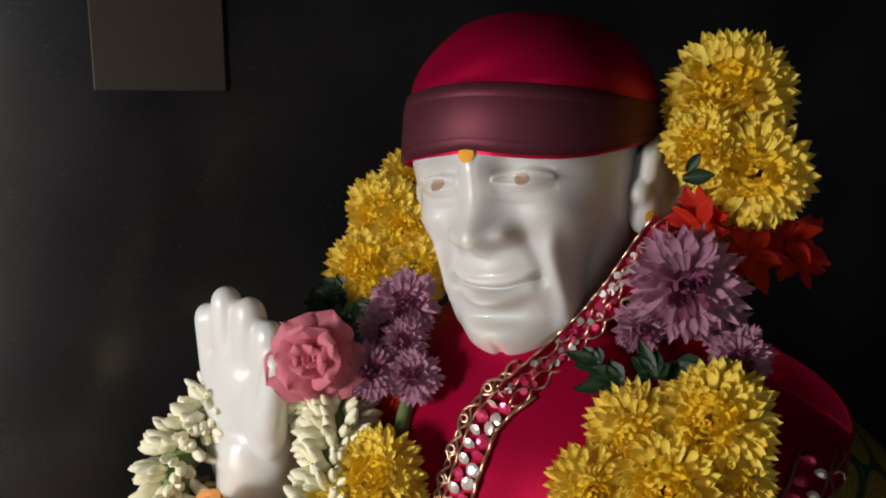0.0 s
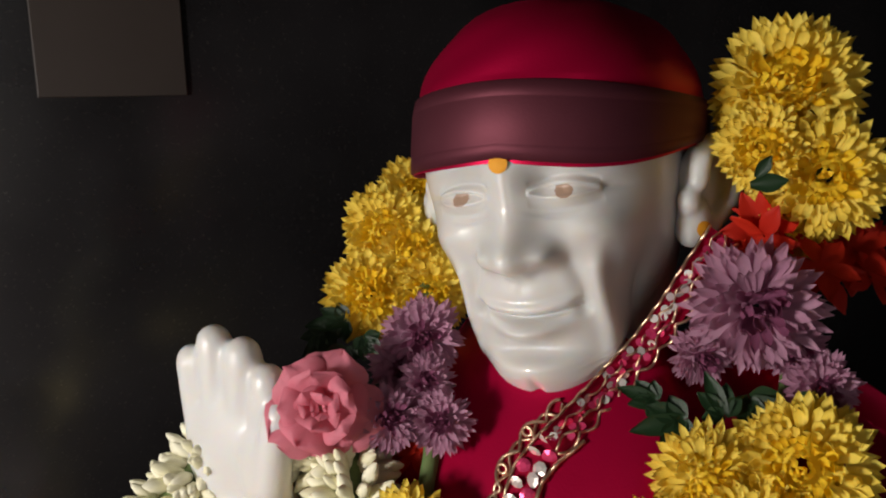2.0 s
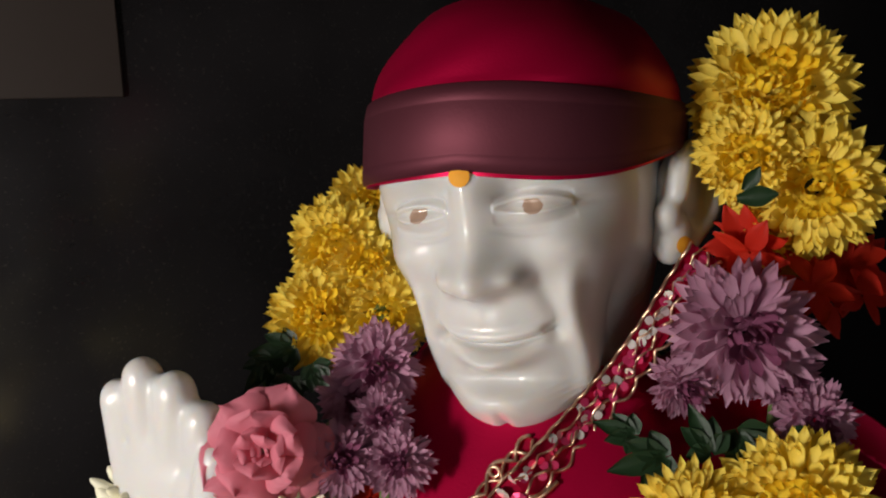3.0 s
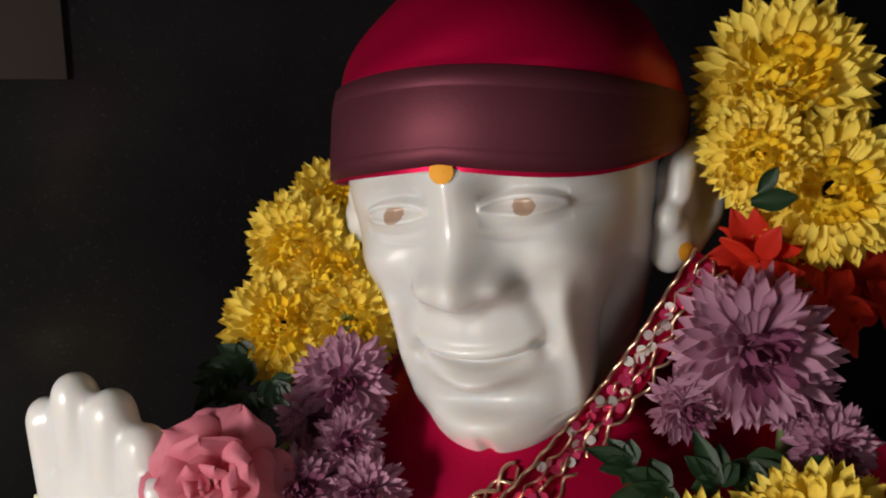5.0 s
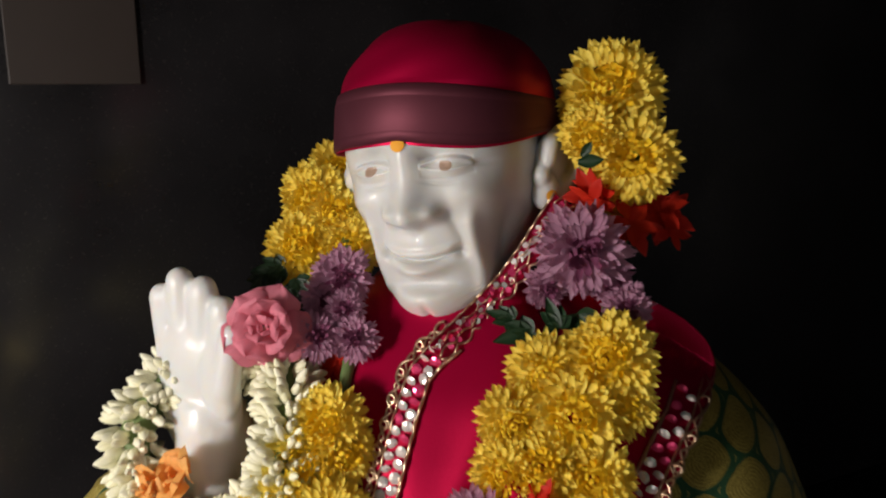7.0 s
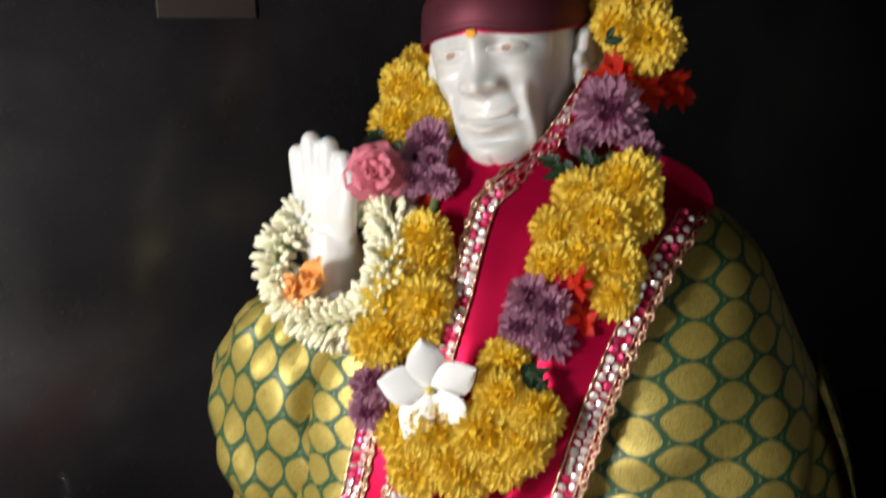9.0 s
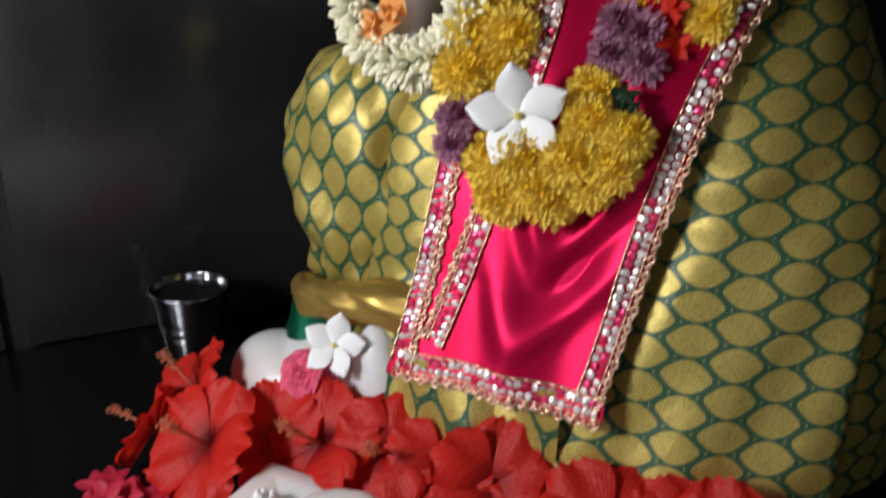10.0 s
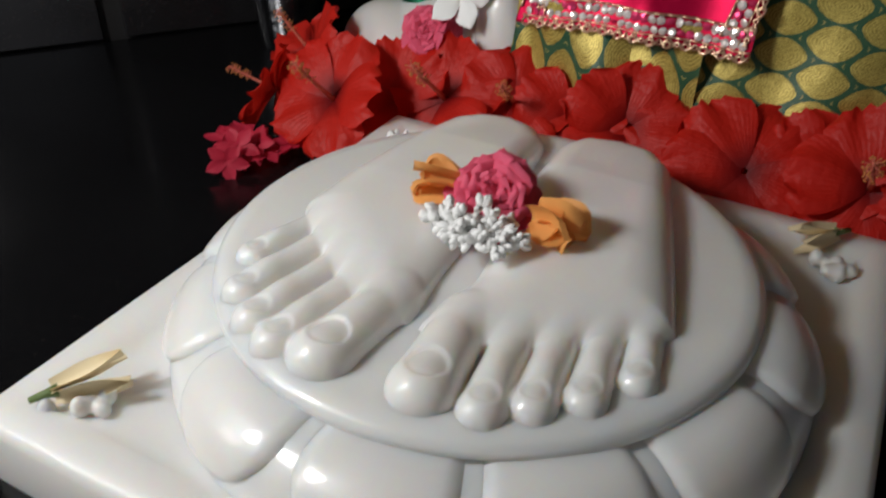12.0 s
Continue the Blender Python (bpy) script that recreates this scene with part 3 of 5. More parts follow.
# orange paste marks on the forehead and the ear lobe
def paste_mark(at, way, rx, ry):
    vs, fs = [], []
    for i, k in enumerate((1.0, 0.9, 0.55, 0.0)):
        for j in range(24):
            w = 2 * PI * j / 24
            vs.append((rx * k * math.cos(w), ry * k * math.sin(w), 0.0009 * (1 - k ** 2) - 0.0003))
    fs = [(i * 24 + j, i * 24 + (j + 1) % 24, (i + 1) * 24 + (j + 1) % 24, (i + 1) * 24 + j) for i in range(3) for j in range(24)]
    ob = new("paste_mark", mesh_of("paste_mark", vs, fs, [SINDOOR]))
    ob.matrix_basis = put(at, way)
    return tagged(ob, "dab of orange paste on the white marble", "paste mark", "paste marks")


paste_mark((-0.1835, 0.3398, 0.5800), (0, -1, 0.05), 0.0042, 0.0040)
paste_mark((-0.1100, 0.4040, 0.5535), (0.75, -0.66, 0), 0.0040, 0.0036)

# ---------- the satin cap with its dark band ----------
def cap_point(th, z, grow=0.0):
    """A point of the cap; its lower edge dips at one temple and rises behind the other."""
    k = 0.985 if z < 0.597 else math.sqrt(max(0.0, 1 - ((z - 0.597) / 0.0600) ** 2.5)) * 0.985
    s, c = math.sin(th), math.cos(th)
    low = (-0.001 * math.sin(PI * s) + 0.012 * s ** 5 if s > 0 else 0.010 * s) + (0.004 * -c if c < 0 else 0.0022 * c)
    top = 0.0035 * s - 0.0060 * s * s + 0.0005
    f = float(np.clip((z - 0.580) / 0.033, 0, 1))
    fade = float(np.clip((0.645 - z) / 0.03, 0, 1))
    x = (0.0690 * k + grow) * s
    y = ((0.0795 if c > 0 else 0.078) * k + grow) * c
    return V(X0 - 0.003 + x, 0.4195 - y, z + (low * (1 - f) + top * f) * fade)


def build_cap():
    cap = thing("cap", "magenta satin cap with dark maroon band on the marble head", "cap", at=(X0, 0.42, 0.575))
    nu, zs = 96, np.concatenate([np.linspace(0.5785, 0.642, 34), np.array([0.646, 0.649, 0.6515, 0.6535, 0.655, 0.6560, 0.6566, 0.65695])])
    vs = []
    for i in range(nu):
        th = 2 * PI * i / nu
        for z in zs:
            p = cap_point(th, z)
            wr = 0.0006 * math.sin(3 * th + 150 * z) + 0.0005 * math.sin(7 * th - 260 * z + 1.0) * (z > 0.615)
            vs.append(p + wr * V(math.sin(th), -math.cos(th), 0.2))
    fs = grid_faces(nu, len(zs), True)
    fs.append(tuple(i * len(zs) + len(zs) - 1 for i in range(nu))[::-1])
    part("crown", mesh_of("crown", vs, fs, [SATIN]), cap)
    prof = [(0.5797, 0.0003), (0.5800, 0.0020), (0.5860, 0.0022), (0.5864, 0.00205), (0.5868, 0.0022), (0.6060, 0.0022), (0.6064, 0.00205), (0.6068, 0.0022), (0.6128, 0.0020), (0.6133, 0.0002)]
    vs = []
    for i in range(nu * 2):
        th = 2 * PI * i / (nu * 2)
        for z, g in prof:
            wav = 0.0003 * math.sin(2 * th + 0.5)
            vs.append(cap_point(th, z + wav, g))
    part("band", mesh_of("band", vs, grid_faces(nu * 2, len(prof), True), [BAND]), cap, "dark maroon cloth band")


build_cap()

# ---------- the draped silk and the satin shawl ----------
YC = 0.455
A_RIGHT = [(0.0, 0.305), (0.1, 0.302), (0.2, 0.290), (0.25, 0.276), (0.303, 0.254), (0.35, 0.230), (0.413, 0.200), (0.445, 0.168), (0.465, 0.132), (0.480, 0.092), (0.490, 0.068), (0.505, 0.055)]
A_LEFT = [(0.0, 0.20), (0.1, 0.19), (0.2, 0.17), (0.3, 0.17), (0.38, 0.165), (0.42, 0.145), (0.455, 0.110), (0.480, 0.075), (0.49, 0.063), (0.505, 0.053)]
FRONT = [(0.0, 0.212), (0.05, 0.218), (0.1, 0.232), (0.15, 0.248), (0.2, 0.262), (0.25, 0.274), (0.3, 0.288), (0.35, 0.304), (0.4, 0.326), (0.44, 0.348), (0.465, 0.366), (0.48, 0.376), (0.49, 0.381), (0.505, 0.386)]
XB = -0.17


def body_y(x, z):
    """How far forward the dressed body reaches at this place."""
    a = soft_table(z, A_RIGHT) if x > XB else soft_table(z, A_LEFT)
    yf = soft_table(z, FRONT)
    n = 3.4 - 1.2 * np.clip((z - 0.30) / 0.15, 0, 1)
    u = min(abs(x - XB) / a, 1.0)
    return YC - (YC - yf) * (1 - u ** n) ** (1 / n)


def sari_fold(x, z):
    f = 0.0034 * math.sin(46 * x + 12 * z + 1.5 * math.sin(14 * z)) + 0.0022 * math.sin(90 * x - 38 * z + 1.3) + 0.0012 * math.sin(60 * z + 25 * x)
    f += 0.004 * math.exp(-((z - 0.30 - 0.35 * (x + 0.02)) / 0.016) ** 2) - 0.005 * math.exp(-((z - 0.27 - 0.35 * (x + 0.02)) / 0.014) ** 2)
    f += 0.010 * math.exp(-((z - 0.045 - 0.2 * x) / 0.020) ** 2)
    return f


def build_sari():
    sari = thing("silk_sari", "gold and green brocade silk sari draped round the statue", "sari", at=(XB, YC, 0))
    nu, nv = 220, 120
    zs = np.linspace(0.002, 0.470, nv)
    vs, uvs = [], []
    for i in range(nu):
        w = -PI * 0.5 + 2 * PI * i / nu - PI * 0.5
        for z in zs:
            ar, al, yf = soft_table(z, A_RIGHT), soft_table(z, A_LEFT), soft_table(z, FRONT)
            n = 3.4 - 1.2 * np.clip((z - 0.30) / 0.15, 0, 1)
            c, s = math.cos(w), math.sin(w)
            x = XB + (ar if c > 0 else al) * np.sign(c) * abs(c) ** (2 / n)
            d = (YC - yf if s < 0 else 0.11) * np.sign(s) * abs(s) ** (2 / n)
            y = YC + d
            if s < 0:
                y -= sari_fold(x, z) * abs(s)
                y += 0.130 * float(np.clip((x - 0.076) / 0.005, 0, 1)) * (z < 0.36) * float(np.clip((0.36 - z) / 0.03, 0, 1))
            vs.append(V(x, y, z))
    grid = np.array(vs).reshape(nu, nv, 3)
    flat = np.linalg.norm(np.diff(grid[:, :, :2], axis=0), axis=2)
    run = np.vstack([np.zeros((1, nv)), np.cumsum(flat, axis=0)])
    run = run - run[nu // 4]
    uvs = np.stack([run + 0.02, np.broadcast_to(zs, (nu, nv))], -1).reshape(-1, 2)
    part("drape", mesh_of("drape", vs, grid_faces(nu, nv, True), [BROCADE], uvs=uvs), sari)
    # sleeve over the upper arm
    T = [(0.128, 0.030, 0.030), (0.136, 0.046, 0.044), (0.150, 0.053, 0.052), (0.175, 0.060, 0.055), (0.195, 0.072, 0.062), (0.21, 0.078, 0.064), (0.25, 0.081, 0.063), (0.30, 0.080, 0.060), (0.335, 0.072, 0.055), (0.352, 0.058, 0.045), (0.362, 0.030, 0.03), (0.366, 0.004, 0.004)]
    nu, zs = 110, np.linspace(0.128, 0.366, 80)
    vs, uvs = [], []
    for i in range(nu):
        w = 2 * PI * i / nu + PI / 2
        for z in zs:
            rx, ry = np.interp(z, [t[0] for t in T], [t[1] for t in T]), np.interp(z, [t[0] for t in T], [t[2] for t in T])
            cx = -0.349 + 0.02 * np.clip((z - 0.28) / 0.08, 0, 1)
            crease = 0.0036 * math.sin(5 * w + 55 * z) + 0.0022 * math.sin(11 * w - 60 * z) + 0.0035 * math.sin(9 * w - 90 * z) * float(np.clip((0.2 - z) / 0.05, 0, 1))
            fold = 0.009 * math.exp(-((math.degrees(w) % 360 - 300 + 260 * (z - 0.25)) / 12) ** 2)
            k = 1 + (crease + fold) / rx * min(1, rx / 0.05)
            vs.append(V(cx + rx * k * math.cos(w), 0.350 + ry * k * math.sin(w), z))
            uvs.append((z + 0.006, 0.070 * (w - PI / 2)))
    part("sleeve", mesh_of("sleeve", vs, grid_faces(nu, len(zs), True), [BROCADE], uvs=uvs), sari)
    # plain gold roll of cloth across the knee, and the green hem round the ankle
    pts = [(-0.395, 0.300, 0.138), (-0.36, 0.268, 0.142), (-0.32, 0.256, 0.152), (-0.28, 0.256, 0.160), (-0.24, 0.262, 0.156), (-0.20, 0.27, 0.145)]
    fine = np.linspace(0, 5, 60)
    pts = np.array([[np.interp(q, range(6), [p[k] for p in pts]) for k in range(3)] for q in fine])
    vs, fs = tube(pts, np.interp(fine, range(6), [0.010, 0.016, 0.018, 0.020, 0.020, 0.016]), 32)
    vs = [v + V(0, 1, 0.6) * (0.0016 * math.sin(90 * v[0] + 330 * v[2]) + 0.0010 * math.sin(-60 * v[0] + 620 * v[2] + 1)) for v in vs]
    part("knee_roll", mesh_of("knee_roll", vs, fs, [GOLD_SILK]), sari, "creased plain gold silk roll")
    vs, fs = [], []
    nu, zs = 48, np.linspace(0, 1, 9)
    for i in range(nu):
        w = 2 * PI * i / nu
        for k in zs:
            c = V(-0.362, 0.290, 0.098) + V(0.004, 0.008, 0.040) * k
            r = 0.040 - 0.004 * k + 0.0014 * math.sin(6 * w + 3 * k)
            vs.append(c + r * (math.cos(w) * V(1, 0, 0.12) + math.sin(w) * V(0, 0.95, -0.2)))
    part("hem", mesh_of("hem", vs, grid_faces(nu, len(zs), True), [GREEN_SILK]), sari, "deep green silk hem")
    # green and gold tuck below the shawl's lower edge
    vs, uvs = [], []
    for i in range(40):
        x = -0.262 + 0.150 * i / 39
        for k in range(16):
            z = 0.012 + 0.125 * k / 15
            vs.append(V(x, 0.213 + 0.02 * (z - 0.05) / 0.1 + 0.006 * math.sin(60 * x + 40 * z) - 0.003 * math.sin(130 * x), z))
            uvs.append((z * 0.8 + 0.3 * x, x * 0.8))
    part("lower_tuck", mesh_of("lower_tuck", vs, [f[::-1] for f in grid_faces(40, 16)], [BROCADE], uvs=uvs), sari, "tucked green and gold silk")
    return sari


build_sari()

EDGE_R = [(0.110, -0.086), (0.133, -0.084), (0.148, -0.080), (0.258, -0.062), (0.332, -0.046), (0.411, -0.024), (0.452, -0.008), (0.475, -0.020), (0.49, -0.05), (0.505, -0.10)]
EDGE_L = [(0.110, -0.258), (0.126, -0.256), (0.253, -0.243), (0.329, -0.236), (0.40, -0.245), (0.44, -0.26), (0.47, -0.255), (0.49, -0.24), (0.505, -0.232)]
INNER = [(0.112, -0.232), (0.149, -0.221), (0.239, -0.198), (0.33, -0.178), (0.386, -0.171), (0.430, -0.170), (0.452, -0.168), (0.462, -0.162), (0.472, -0.152)]


def shawl_fold(x, z):
    t = (x - soft_table(z, INNER)) / (soft_table(z, EDGE_R) - soft_table(z, INNER))
    f = 0.0
    if 0 < t < 1:
        v = math.sqrt((t - 0.46) ** 2 + 0.012) - 0.11
        e = math.sin(PI * t)
        f += 0.0065 * e * math.exp(-((z - 0.165 - 0.20 * v) / 0.017) ** 2) + 0.0055 * e * math.exp(-((z - 0.232 - 0.26 * v) / 0.015) ** 2)
        f -= 0.0040 * e * math.exp(-((z - 0.200 - 0.23 * v) / 0.014) ** 2)
        f += 0.0040 * e * math.sin(10 * t + 22 * z)
        f += 0.0050 * math.exp(-((t - 0.52 - 0.6 * (z - 0.43)) / 0.06) ** 2) * np.clip((z - 0.34) / 0.05, 0, 1)
        f -= 0.0050 * math.exp(-((t - 0.38 - 0.6 * (z - 0.43)) / 0.06) ** 2) * np.clip((z - 0.34) / 0.05, 0, 1)
    return max(f, -0.0055)


def shawl_y(x, z):
    lower = 0.010 * float(np.clip((0.20 - z) / 0.08, 0, 1))
    return body_y(min(x, 0.0), z) - 0.0105 - shawl_fold(x, z) - lower


def bottom(x):
    """Height of the shawl's lower edge."""
    t = (x + 0.258) / 0.17
    return 0.117 + 0.003 * t + 0.010 * math.sin(PI * min(max(t, 0), 1)) * 0.3


def ribbon(path, width, off=0.0015):
    """A strip along a path of (x, z) on the shawl, with sequins in two rows and a scalloped gold edge."""
    P = np.array(path, float)
    seg = np.r_[0, np.cumsum(np.linalg.norm(np.diff(P, axis=0), axis=1))]
    total = seg[-1]

    def at(s, side, lift=0.0):
        s = min(max(s, 0.0), total)
        x, z = np.interp(s, seg, P[:, 0]), np.interp(s, seg, P[:, 1])
        x2, z2 = np.interp(s + 0.004, seg, P[:, 0]), np.interp(s + 0.004, seg, P[:, 1])
        x1, z1 = np.interp(s - 0.004, seg, P[:, 0]), np.interp(s - 0.004, seg, P[:, 1])
        t = V(x2 - x1, z2 - z1, 0)
        t /= np.linalg.norm(t) + 1e-9
        x, z = x - t[1] * side, z + t[0] * side
        return V(x, shawl_y(x, z) - off - lift, z)

    return at, total


def build_lace(parent, path, width, flip=1, seed=1):
    r = np.random.default_rng(seed)
    at, total = ribbon(path, width)
    n = max(4, int(total / 0.004))
    vs = []
    for i in range(n + 1):
        for k in range(5):
            vs.append(at(total * i / n, width * (k / 4 - 0.5)))
    strip = part("lace_strip", mesh_of("lace_strip", vs, grid_faces(n + 1, 5), [RED_RIBBON]), parent, "red ribbon with gold sequin lace")
    pile = Pile()
    step = 0.0062
    for row, side in enumerate((-0.26, 0.06)):
        for i in range(int(total / step)):
            s = (i + 0.5 + 0.5 * (row % 2)) * step
            c = at(s, width * side, 0.0012)
            nrm = V(r.normal(0, 0.28), -1, r.normal(0, 0.28))
            m = np.array(facing(nrm, r.uniform(0, 6)))[:3, :3]
            rad = 0.0032 if row else 0.0035
            ring = [c + m @ V(rad * math.cos(w), rad * math.sin(w), 0) for w in np.linspace(0, 2 * PI, 8, endpoint=False)]
            top = [c + m @ V(rad * 0.45 * math.cos(w), rad * 0.45 * math.sin(w), 0.0007) for w in np.linspace(0, 2 * PI, 8, endpoint=False)]
            pile.add(ring + top, [(k, (k + 1) % 8, 8 + (k + 1) % 8, 8 + k) for k in range(8)] + [tuple(range(8, 16))], 1 if r.random() < 0.28 else 0)
    part("sequin_trim", pile.mesh("sequin_trim", [SEQUIN, SEQUIN_RED], False), strip, "silver and pink sequins", kind="stuff")
    pile = Pile()
    wave = 0.0125
    for k, (base, amp, rad, ph) in enumerate(((0.30, 0.0052, 0.0009, 0.0), (0.22, 0.0052, 0.0007, 0.5), (-0.47, 0.0, 0.0010, 0.0), (0.22, 0.0, 0.0007, 0.0))):
        m = int(total / 0.0013)
        pts = []
        for i in range(m + 1):
            s = total * i / m
            bulge = amp * abs(math.sin(PI * (s / wave + ph)))
            pts.append(at(s, width * base + bulge, 0.0016 + 0.0006 * math.sin(i * 0.9)))
        pile.add(*tube(pts, rad, 5))
    for i in range(int(total / wave)):
        c = at((i + 0.5) * wave, width * 0.30 + 0.0028, 0.0016)
        pts = [c + V(0.0021 * math.cos(w), -0.0004, 0.0021 * math.sin(w)) for w in np.linspace(0, 2 * PI, 10, endpoint=False)]
        pile.add(*tube(pts, 0.0008, 5, closed=True))
    part("gold_cord", pile.mesh("gold_cord", [GOLD_THREAD]), strip, "scalloped gold cord edge", kind="stuff")


def build_shawl():
    shawl = thing("satin_shawl", "magenta satin shawl with gold sequin lace hanging down the front", "shawl", at=(-0.17, 0.36, 0.45))
    nu, nv = 150, 170
    vs = []
    for i in range(nu):
        t = i / (nu - 1)
        for k in range(nv):
            z = 0.112 + (0.505 - 0.112) * k / (nv - 1)
            l, r_ = soft_table(z, EDGE_L), soft_table(z, EDGE_R)
            x = l + (r_ - l) * t
            zz = z if z > 0.16 else 0.16 - (0.16 - z) * (0.16 - bottom(x)) / (0.16 - 0.112)
            vs.append(V(x, shawl_y(x, zz), zz))
    ob = part("cloth", mesh_of("cloth", vs, [f for f in grid_faces(nu, nv)], [SATIN]), shawl)
    sol = ob.modifiers.new("thickness", "SOLIDIFY")
    sol.thickness, sol.offset = 0.0016, 0
    inner = [(x, z) for z, x in INNER]
    inner_low = [(x, z) for x, z in inner if z > 0.125]
    right = [(soft_table(z, EDGE_R) - 0.010, z) for z in np.linspace(0.452, 0.132, 30)]
    left = [(soft_table(z, EDGE_L) + 0.011, z) for z in np.linspace(0.128, 0.36, 24)]
    low = [(x, bottom(x) + 0.011) for x in np.linspace(-0.080, -0.252, 20)]
    build_lace(shawl, [(x, z) for x, z in inner_low], 0.020, 1, 1)
    build_lace(shawl, right, 0.020, 1, 2)
    build_lace(shawl, left[::-1], 0.020, 1, 3)
    build_lace(shawl, low, 0.020, 1, 4)
    return shawl


build_shawl()

# ---------- marble plaque with lotus and carved feet ----------
SL = (-0.336, 0.049, -0.222, 0.168)
DISC = (-0.163, -0.016)
DISC_Z, DISC_R = 0.079, 0.147


def lathe(profile, seg=96):
    vs, fs = [], []
    n = len(profile)
    for i in range(seg):
        w = 2 * PI * i / seg
        vs += [V(r * math.cos(w), r * math.sin(w), z) for r, z in profile]
    return vs, [f for f in grid_faces(seg, n, True)]


def edge_distance(px, py, ring):
    """Distance to a closed outline, positive inside."""
    best, inside = np.full(px.shape, 9.0), np.zeros(px.shape, bool)
    for (x0, y0), (x1, y1) in zip(ring, ring[1:] + ring[:1]):
        ex, ey = x1 - x0, y1 - y0
        t = np.clip(((px - x0) * ex + (py - y0) * ey) / (ex * ex + ey * ey), 0, 1)
        best = np.minimum(best, np.hypot(px - x0 - t * ex, py - y0 - t * ey))
        inside ^= ((y0 > py) != (y1 > py)) & (px < x0 + (py - y0) * ex / (ey if abs(ey) > 1e-9 else 1e-9))
    return np.where(inside, best, -best)


def soft_max(a, b, k):
    h = np.clip(0.5 + 0.5 * (a - b) / k, 0, 1)
    return b + (a - b) * h + k * h * (1 - h)


def foot_relief(sole, toes):
    """A carved foot in relief: a smooth instep that falls to five toes with sunk nails."""
    xs = [p[0] for p in sole] + [t[0] for t in toes]
    step = 0.0011
    gx, gy = np.arange(min(xs) - 0.022, max(xs) + 0.022, step), np.arange(-0.165, 0.142, step)
    px, py = np.meshgrid(gx, gy, indexing="ij")
    dist = edge_distance(px, py, sole)
    dist = sum(edge_distance(px + ox, py + oy, sole) for ox, oy in ((0.004, 0), (-0.004, 0), (0, 0.004), (0, -0.004))) / 8 + dist / 2
    top = np.interp(py, [-0.10, -0.06, 0.0, 0.06, 0.12], [0.013, 0.0145, 0.018, 0.018, 0.012])
    reach = np.interp(py, [-0.10, -0.04, 0.03, 0.12], [0.034, 0.032, 0.022, 0.016])
    q = np.clip(dist / reach, 0, 1)
    h = np.where(dist > 0, top * np.sqrt(np.clip(1 - (1 - q) ** 2.2, 0, 1)), dist * 1.6)
    for x, y, bx, by, r in toes:
        ex, ey = bx - x, by - y
        ln = math.hypot(ex, ey)
        t = ((px - x) * ex + (py - y) * ey) / ln
        tc = np.clip(t, 0, ln)
        off = np.hypot(px - x - tc * ex / ln, py - y - tc * ey / ln)
        rad = r * (1 - 0.14 * np.clip(tc / ln, 0, 1) + 0.06 * np.exp(-(tc / (0.5 * r)) ** 2))
        crown = 0.0018 * np.exp(-((tc - 1.9 * r) / (0.9 * r)) ** 2)
        toe = np.where(off < rad, np.sqrt(np.clip(rad ** 2 - off ** 2, 0, None)) * 0.86 + crown * np.clip(1 - (off / rad) ** 2, 0, 1), -(off - rad) * 1.6)
        side = ((px - x) * -ey + (py - y) * ex) / ln
        nail = np.clip((1 - ((t - 0.30 * r) / (0.62 * r)) ** 2 - (side / (0.62 * r)) ** 2) / 0.16, 0, 1)
        toe = toe - nail * 0.085 * r * (1 + 0.5 * np.clip(t / r, 0, 1))
        h = soft_max(toe, h, 0.0065)
    vs = np.stack([px, py, DISC_Z + h - 0.0006], -1).reshape(-1, 3)
    keep = h.ravel() > -0.0022
    faces = [f for f in grid_faces(len(gx), len(gy)) if any(keep[i] for i in f)]
    used = sorted({i for f in faces for i in f})
    slot = {i: n for n, i in enumerate(used)}
    vs[:, 2] = np.maximum(vs[:, 2], DISC_Z - 0.006)
    return mesh_of("carved_foot", vs[used], [tuple(slot[i] for i in f) for f in faces], [MARBLE_SLAB])


